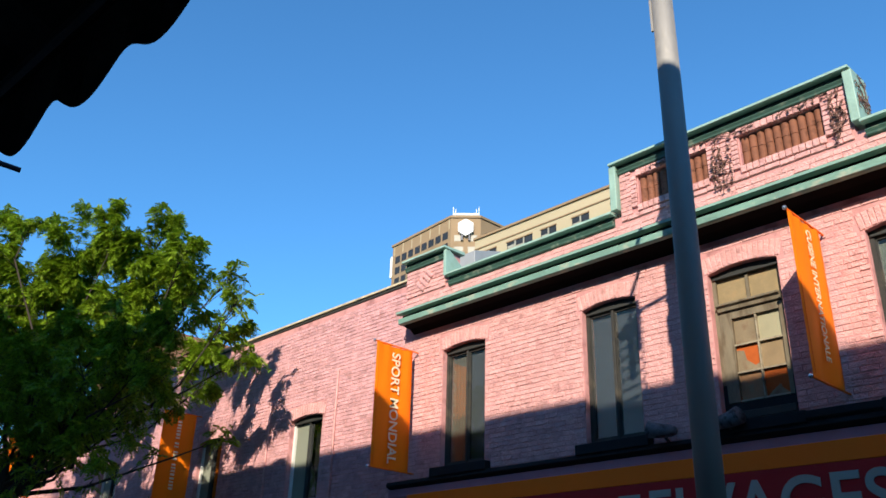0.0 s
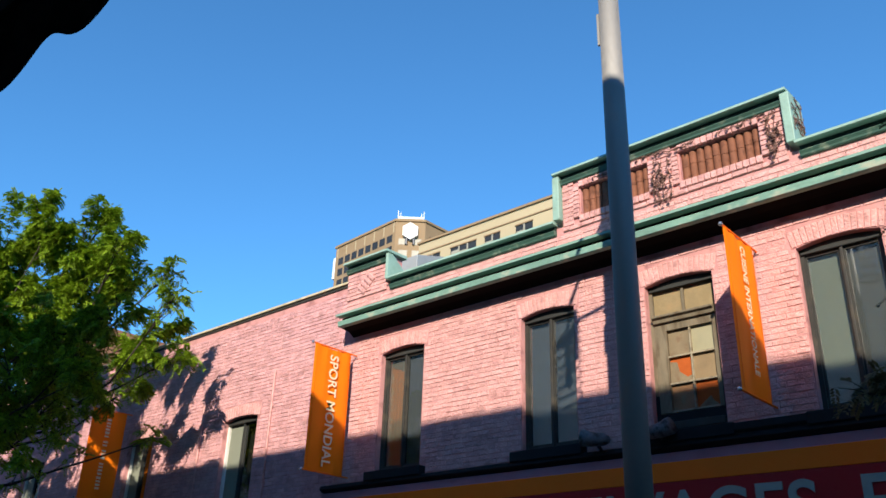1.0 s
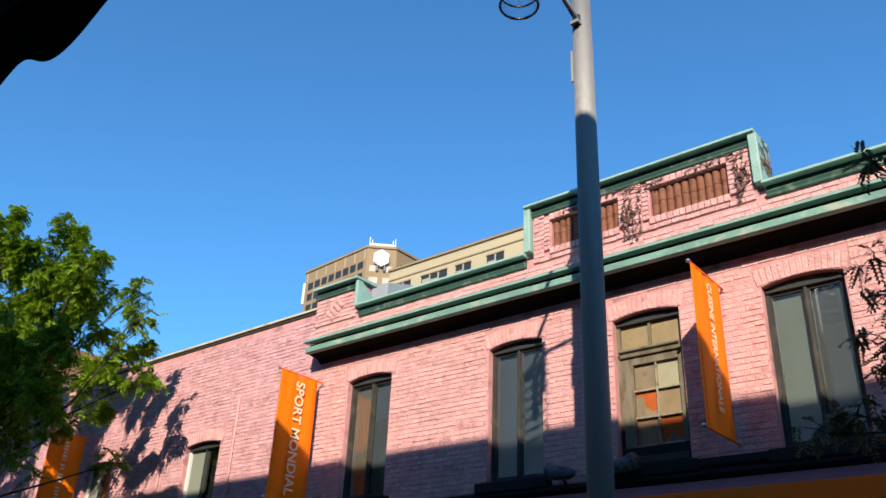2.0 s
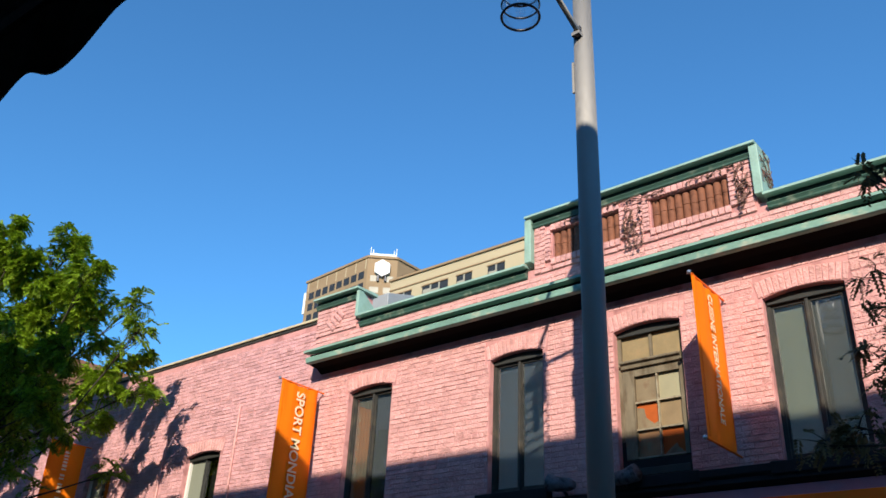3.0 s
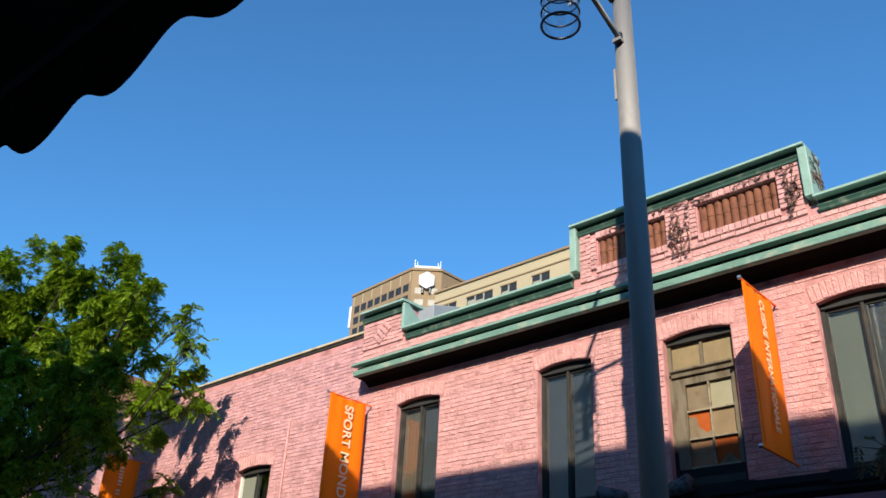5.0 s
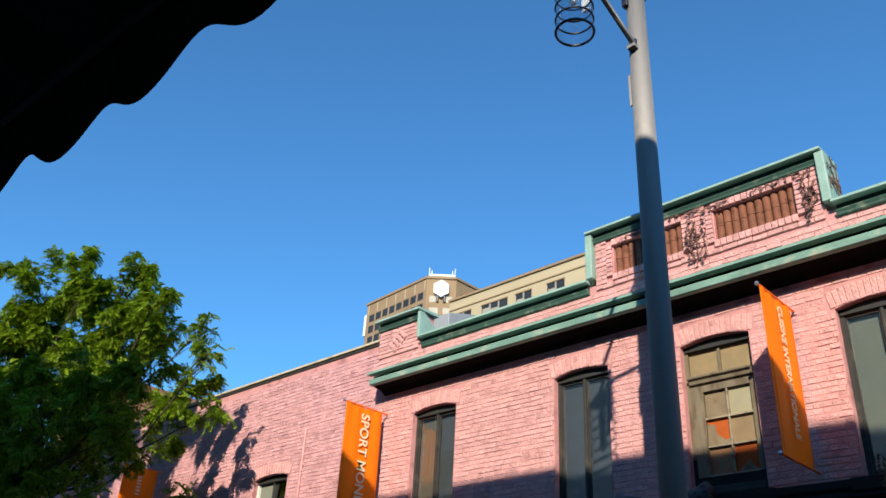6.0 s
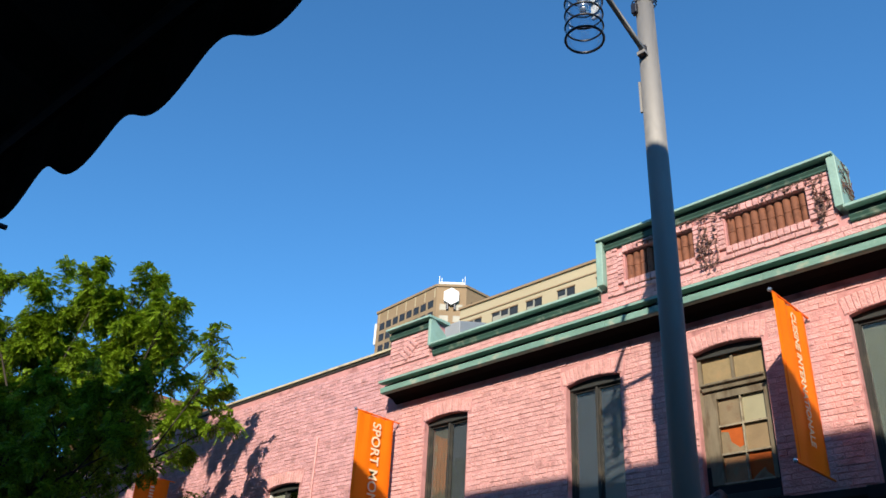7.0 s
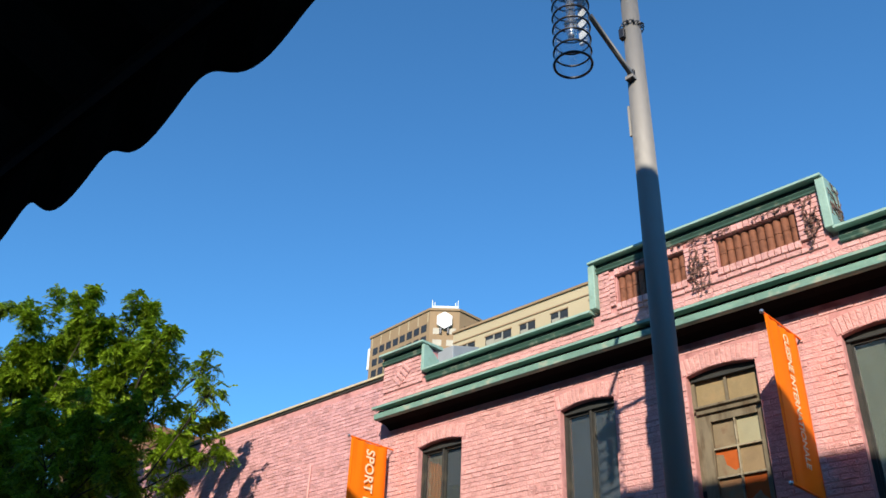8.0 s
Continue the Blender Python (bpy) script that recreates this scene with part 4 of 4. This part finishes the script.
def face_window(parent, a, b, u, z, w, h, material, name="window"):
    """One window on the upright face from a to b (plan points), u along it, with its own edge."""
    a, b = Vector((*a, 0)), Vector((*b, 0))
    d = (b - a).normalized()
    nrm = Vector((d.y, -d.x, 0))
    c = a.lerp(b, u) + Vector((0, 0, z))
    bm = bmesh.new()
    pts = [c + d * du + Vector((0, 0, dz)) for du, dz in ((-w / 2, -h / 2), (w / 2, -h / 2), (w / 2, h / 2), (-w / 2, h / 2))]
    lo, hi = [bm.verts.new(p - nrm * 0.3) for p in pts], [bm.verts.new(p + nrm * 0.04) for p in pts]
    for i in range(4):
        bm.faces.new((lo[i], lo[(i + 1) % 4], hi[(i + 1) % 4], hi[i]))
    bm.faces.new(hi)
    bm.faces.new(lo[::-1])
    return part(name, bm, material, parent)


K = 2.2
tower = thing("office_tower", "brown concrete office tower with dark square windows", "building")
TZ = far(0, 0, 44.0, K).z
plan = [tuple(far(x, y, 0, K))[:2] for x, y in ((-72.6, 60.2), (-61.6, 59.3), (-59.2, 61.6), (-59.0, 74), (-72.6, 74))]
bm = bmesh.new()
prism(bm, plan, "z", 0, TZ)
part("wall", bm, M_TOWER, tower)
bm = bmesh.new()
prism(bm, [(x + dx, y + dy) for (x, y), dx, dy in zip(plan, (-0.3, 0.1, 0.3, 0.3, -0.3), (-0.3, -0.3, -0.2, 0.3, 0.3))], "z", TZ, TZ + 0.6)
part("roof", bm, M_TOWER, tower)
FLOOR = 3.1
for r in range(6):
    z = TZ - 4.3 - FLOOR * r
    for k in range(8):
        face_window(tower, plan[0], plan[1], 0.04 + 0.93 * (k + 0.5) / 8, z, 2.1, 2.0, M_FARGLASS)
    for k in range(8):
        face_window(tower, plan[2], plan[3], 0.04 + 0.9 * (k + 0.5) / 8, z, 1.9, 1.75, M_FARGLASS)
    for k in range(2):
        face_window(tower, plan[1], plan[2], 0.27 + 0.46 * k, z - 1.2, 2.2, 1.6, M_FARGLASS_PALE)
# upright ribs of the blind top storey
for k in range(7):
    face_window(tower, plan[0], plan[1], 0.03 + 0.94 * k / 6, TZ - 1.5, 0.35, 2.6, M_BEIGE, "rib")
dd = (Vector((*plan[2], 0)) - Vector((*plan[1], 0))).normalized()
nn = Vector((dd.y, -dd.x, 0))
mid = (Vector((*plan[1], 0)) + Vector((*plan[2], 0))) / 2
hexs = thing("hexagonal_sign", "white hexagonal sign panel on the tower corner", "sign")
cn = mid + Vector((0, 0, TZ - 2.9))
bm = bmesh.new()
lo = [bm.verts.new(cn + nn * 0.02 + 2.35 * (math.sin(a) * dd * 0.92 + math.cos(a) * Vector((0, 0, 1)))) for a in (k * math.pi / 3 for k in range(6))]
hi = [bm.verts.new(v.co + nn * 0.9) for v in lo]
for i in range(6):
    bm.faces.new((lo[i], lo[(i + 1) % 6], hi[(i + 1) % 6], hi[i]))
bm.faces.new(hi)
bm.faces.new(lo[::-1])
part("panel", bm, M_WHITE, hexs, bevel=0.08)
foot = cn - Vector((0, 0, 3.4)) + nn * 0.3
bm = bmesh.new()
for off in (-0.9, 0.9):
    tube(bm, [foot + dd * off, foot + dd * off + Vector((0, 0, 2.2))], 0.32, 6)
part("bracket", bm, M_STEEL, hexs, "dark bracket under the panel")
rack = thing("antenna_rack", "white antenna rack on the tower roof", "antenna")
cr = mid - nn * 1.2 + Vector((0, 0, TZ + 0.6))
for s_ in (-3.2, -2.6, 2.6, 3.2):
    p = cr + dd * s_
    bm = bmesh.new()
    tube(bm, [p, p + Vector((0, 0, 3.0 if abs(s_) > 3 else 2.4))], 0.1, 6)
    part("mast", bm, M_WHITE, rack)
for z, r in ((0.9, 0.42), (0.25, 0.12)):
    bm = bmesh.new()
    tube(bm, [cr - dd * 3.3 + Vector((0, 0, z)), cr + dd * 3.3 + Vector((0, 0, z))], r, 8)
    part("beam", bm, M_WHITE, rack)
bm = bmesh.new()
box(bm, plan[0][0] - 1.1, plan[0][0] - 0.02, plan[0][1] + 0.2, plan[0][1] + 1.4, TZ - 8.5, TZ - 2.5)
part("side_antenna", bm, M_WHITE, tower, "white panel antenna")

K2 = 1.6
slab = thing("beige_building", "beige concrete apartment block with a flat roof", "building")
SY, SZ = 40.0 * K2, far(0, 0, 27.6, K2).z
SX0, SX1 = -39.0 * K2, -22.0 * K2
boxed("wall", (SX0, SX1, SY, SY + 14, 0, SZ - 0.26), M_BEIGE, slab)
boxed("roof_edge", (SX0 - 0.1, SX1 + 0.1, SY - 0.2, SY + 14.1, SZ - 0.258, SZ), M_TOWER, slab)
boxed("string_course", (SX0, SX1, SY - 0.1, SY - 0.001, SZ - 1.5, SZ - 1.36), M_TOWER, slab)
for xa, xb, panes in ((-61.3, -59.0, 2), (-57.4, -53.7, 3), (-52.5, -50.4, 2), (-48.3, -46.1, 2), (-43.4, -41.0, 2), (-38.6, -36.2, 2)):
    for r in range(3):
        z = SZ - 2.75 - 3.2 * r
        w = boxed("window", (xa, xb, SY - 0.02, SY + 0.3, z - 0.62, z + 0.62), M_FARGLASS, slab)
        for k in range(1, panes):
            x = xa + (xb - xa) * k / panes
            boxed("window_frame", (x - 0.09, x + 0.09, SY - 0.07, SY - 0.021, z - 0.62, z + 0.62), M_FARGLASS_PALE, w)
        boxed("window_sill", (xa - 0.1, xb + 0.1, SY - 0.25, SY - 0.021, z - 0.75, z - 0.621), M_BEIGE, w)
        boxed("lintel", (xa - 0.06, xb + 0.06, SY - 0.12, SY - 0.021, z + 0.621, z + 0.76), M_TOWER, w)
        for k in range(panes):                          # half-drawn blinds, each at its own height
            u0, u1 = xa + (xb - xa) * k / panes + 0.12, xa + (xb - xa) * (k + 1) / panes - 0.12
            boxed("blind", (u0, u1, SY - 0.05, SY - 0.021, z - 0.6, z - 0.6 + 0.25 * ((k * 3 + r + panes) % 4)  + 0.05), M_FARGLASS_PALE, w)
brown = thing("brown_brick_building", "brown brick building behind the wing", "building")
boxed("wall", (-63, -53, 24.2, 34, 0, 19.8), M_BROWN, brown)


# ---- bricks, last ----
COURSE, BL, BH = 0.0755, 0.212, 0.0655


def brick_shape(w, h, d=0.045, e=0.006):
    """Front, worn edges and sides of one brick, centred, facing -y. No back."""
    x, z = w / 2, h / 2
    v = [(-x, 0, -z), (x, 0, -z), (x, 0, z), (-x, 0, z), (-x, -d + e, -z), (x, -d + e, -z), (x, -d + e, z), (-x, -d + e, z),
         (-x + e, -d, -z + e), (x - e, -d, -z + e), (x - e, -d, z - e), (-x + e, -d, z - e)]
    f = [(0, 1, 5, 4), (1, 2, 6, 5), (2, 3, 7, 6), (3, 0, 4, 7), (4, 5, 9, 8), (5, 6, 10, 9), (6, 7, 11, 10), (7, 4, 8, 11), (8, 9, 10, 11)]
    return v, f


def spans(x0, x1, z, blocks):
    """What is left of x0..x1 at the height z outside the blocked rectangles."""
    out = [(x0, x1)]
    for a, b, za, zb in blocks:
        if za - BH / 2 < z < zb + BH / 2:
            out = [(p, q) for s, e in out for p, q in ((s, min(e, a)), (max(s, b), e)) if q - p > 0.03]
    return out


def lay(x0, x1, z0, z1, blocks, rng):
    """Centres, widths and small tilts of the bricks of one wall."""
    row, z = 0, z0 + COURSE / 2
    while z < z1 - BH / 2:
        for a, b in spans(x0, x1, z, blocks):
            x = a + 0.004
            first_w = BL if row % 2 else BL / 2 - 0.005
            while x < b - 0.03:
                w = min(first_w * rng.uniform(0.9, 1.08), b - 0.004 - x)
                first_w = BL
                if w > 0.03:
                    yield x + w / 2, z + rng.gauss(0, 0.0032), w, rng.gauss(0, 0.009), rng.gauss(0, 0.07)
                x += w + 0.010
        row += 1
        z += COURSE


rng = random.Random(4)
ARCH_H = 0.24
blocks = [(w[0] - 0.01, w[1] + 0.01, w[2] - 0.16, w[3] - 0.02) for w in MAIN_WINDOWS] + \
         [(w[0] - 0.14, w[1] + 0.14, w[2] - 0.155, w[2] + 0.002) for w in MAIN_WINDOWS] + \
         [(w[0] - 0.09, w[1] + 0.09, w[3] - 0.02, w[3] + RISE + ARCH_H) for w in MAIN_WINDOWS] + \
         [(v[0] - 0.12, v[1] + 0.12, v[2] - 0.12, v[3] + 0.12) for v in VENTS]
wing_blocks = [(w[0] - 0.01, w[1] + 0.01, w[2] - 0.16, w[3] - 0.02) for w in WING_WINDOWS] + \
              [(w[0] - 0.09, w[1] + 0.09, w[3] - 0.02, w[3] + RISE + ARCH_H) for w in WING_WINDOWS]
near = [(-4.19, -3.26), (-6.36, -5.38)]                # piers whose bricks stand singly
shared = {}


def single_brick(x, y, z, w, turn, lean, h=BH, parent=building, name="brick"):
    key = (round(w * 50), round(h * 50))
    if key not in shared:
        v, f = brick_shape(key[0] / 50, h)
        me = bpy.data.meshes.new(name)
        me.from_pydata(v, [], f)
        me.materials.append(M_BRICK_PIECE)
        shared[key] = me
    ob = new(name, shared[key])
    ob.parent = parent
    ob.matrix_basis = Matrix.Translation((x, y, z)) @ Euler((lean, turn, 0)).to_matrix().to_4x4()


def joined(name, items, y, parent, material):
    verts, faces = [], []
    for x, z, w, turn, lean in items:
        v, f = brick_shape(w, BH, 0.008 + rng.uniform(-0.003, 0.004) + 0.006 * noise.noise(Vector((x * 1.1, 3.0, z * 2.3))) + (0.022 if z > 7.3 and parent is building else 0), 0.003)
        i0 = len(verts)
        m = Euler((lean, turn, 0)).to_matrix()
        verts.extend(tuple(m @ Vector(p) + Vector((x, y, z))) for p in v)
        faces.extend(tuple(i + i0 for i in q) for q in f)
    me = bpy.data.meshes.new(name)
    me.from_pydata(verts, [], faces)
    me.materials.append(material)
    ob = new(name, me)
    ob.parent = parent
    tagged(ob, kind="stuff")


rest = []
count = 0
for it in lay(MAIN_L, MAIN_R, 3.89, 6.52, blocks, rng):
    if count < 290 and any(a < it[0] - it[2] / 2 and it[0] + it[2] / 2 < b for a, b in near) and it[1] > 4.2:
        single_brick(it[0], WALL + 0.039 + rng.uniform(-0.003, 0.003), it[1], it[2], it[3], it[4])
        count += 1
    else:
        rest.append(it)
rest += list(lay(MAIN_L, MAIN_R, 7.03, 7.30, blocks, rng))
rest += list(lay(-6.58, -3.07, 7.30, 8.13, blocks, rng))
rest += list(lay(MAIN_L, -10.48, 7.30, 7.87, blocks, rng))
joined("brick_field", rest, WALL, building, M_BRICK)
joined("brick_field", list(lay(-31.0, MAIN_L - 0.01, 3.2, 7.5, wing_blocks, rng)), WINGY, wing, M_BRICK_WING)

# voussoirs over the windows
for ws, y, parent in ((MAIN_WINDOWS, WALL, building), (WING_WINDOWS, WINGY, wing)):
    for w in ws:
        n = 15
        c, half = (w[0] + w[1]) / 2, (w[1] - w[0]) / 2 + 0.07
        for k in range(n):
            u = (k + 0.5) / n * 2 - 1
            x = c + u * half
            z = w[3] + RISE * (1 - u * u) + ARCH_H / 2 - 0.005
            key = ("voussoir", round(half * 100))
            if key not in shared:
                v, f = brick_shape(2 * half / n - 0.009, ARCH_H - 0.012, 0.045)
                me = bpy.data.meshes.new("voussoir")
                me.from_pydata(v, [], f)
                me.materials.append(M_BRICK_PIECE)
                shared[key] = me
            ob = new("voussoir", shared[key])
            ob.parent = parent
            ob.matrix_basis = Matrix.Translation((x, y + 0.034 + rng.uniform(-0.003, 0.003), z)) @ Euler((rng.gauss(0, 0.006), u * 0.2, 0)).to_matrix().to_4x4()
# header frames round the parapet openings
for v in VENTS:
    for z in (v[2] - 0.058, v[3] + 0.058):
        n = 13
        for k in range(n):
            single_brick(v[0] - 0.02 + (v[1] - v[0] + 0.04) * (k + 0.5) / n, WALL + 0.0, z, 0.076, 0, rng.gauss(0, 0.01), h=0.105, name="brick")
    for x in (v[0] - 0.068, v[1] + 0.068):
        for k in range(7):
            single_brick(x, WALL + 0.0, v[2] - 0.03 + 0.0755 * (k + 0.5), 0.1, 0, rng.gauss(0, 0.01), name="brick")
# raised diamond of brick on the parapet peak
for i in range(4):
    m = Matrix.Translation((-11.02 + 0.078 * (i - 1.5), WALL - 0.012, 7.55 + 0.07 * (i - 1.5))) @ Euler((0, radians(45), 0)).to_matrix().to_4x4()
    v, f = brick_shape(0.25, 0.058)
    me = bpy.data.meshes.new("brick")
    me.from_pydata(v, [], f)
    me.materials.append(M_BRICK_PIECE)
    ob = new("brick", me)
    ob.parent = building
    ob.matrix_basis = m
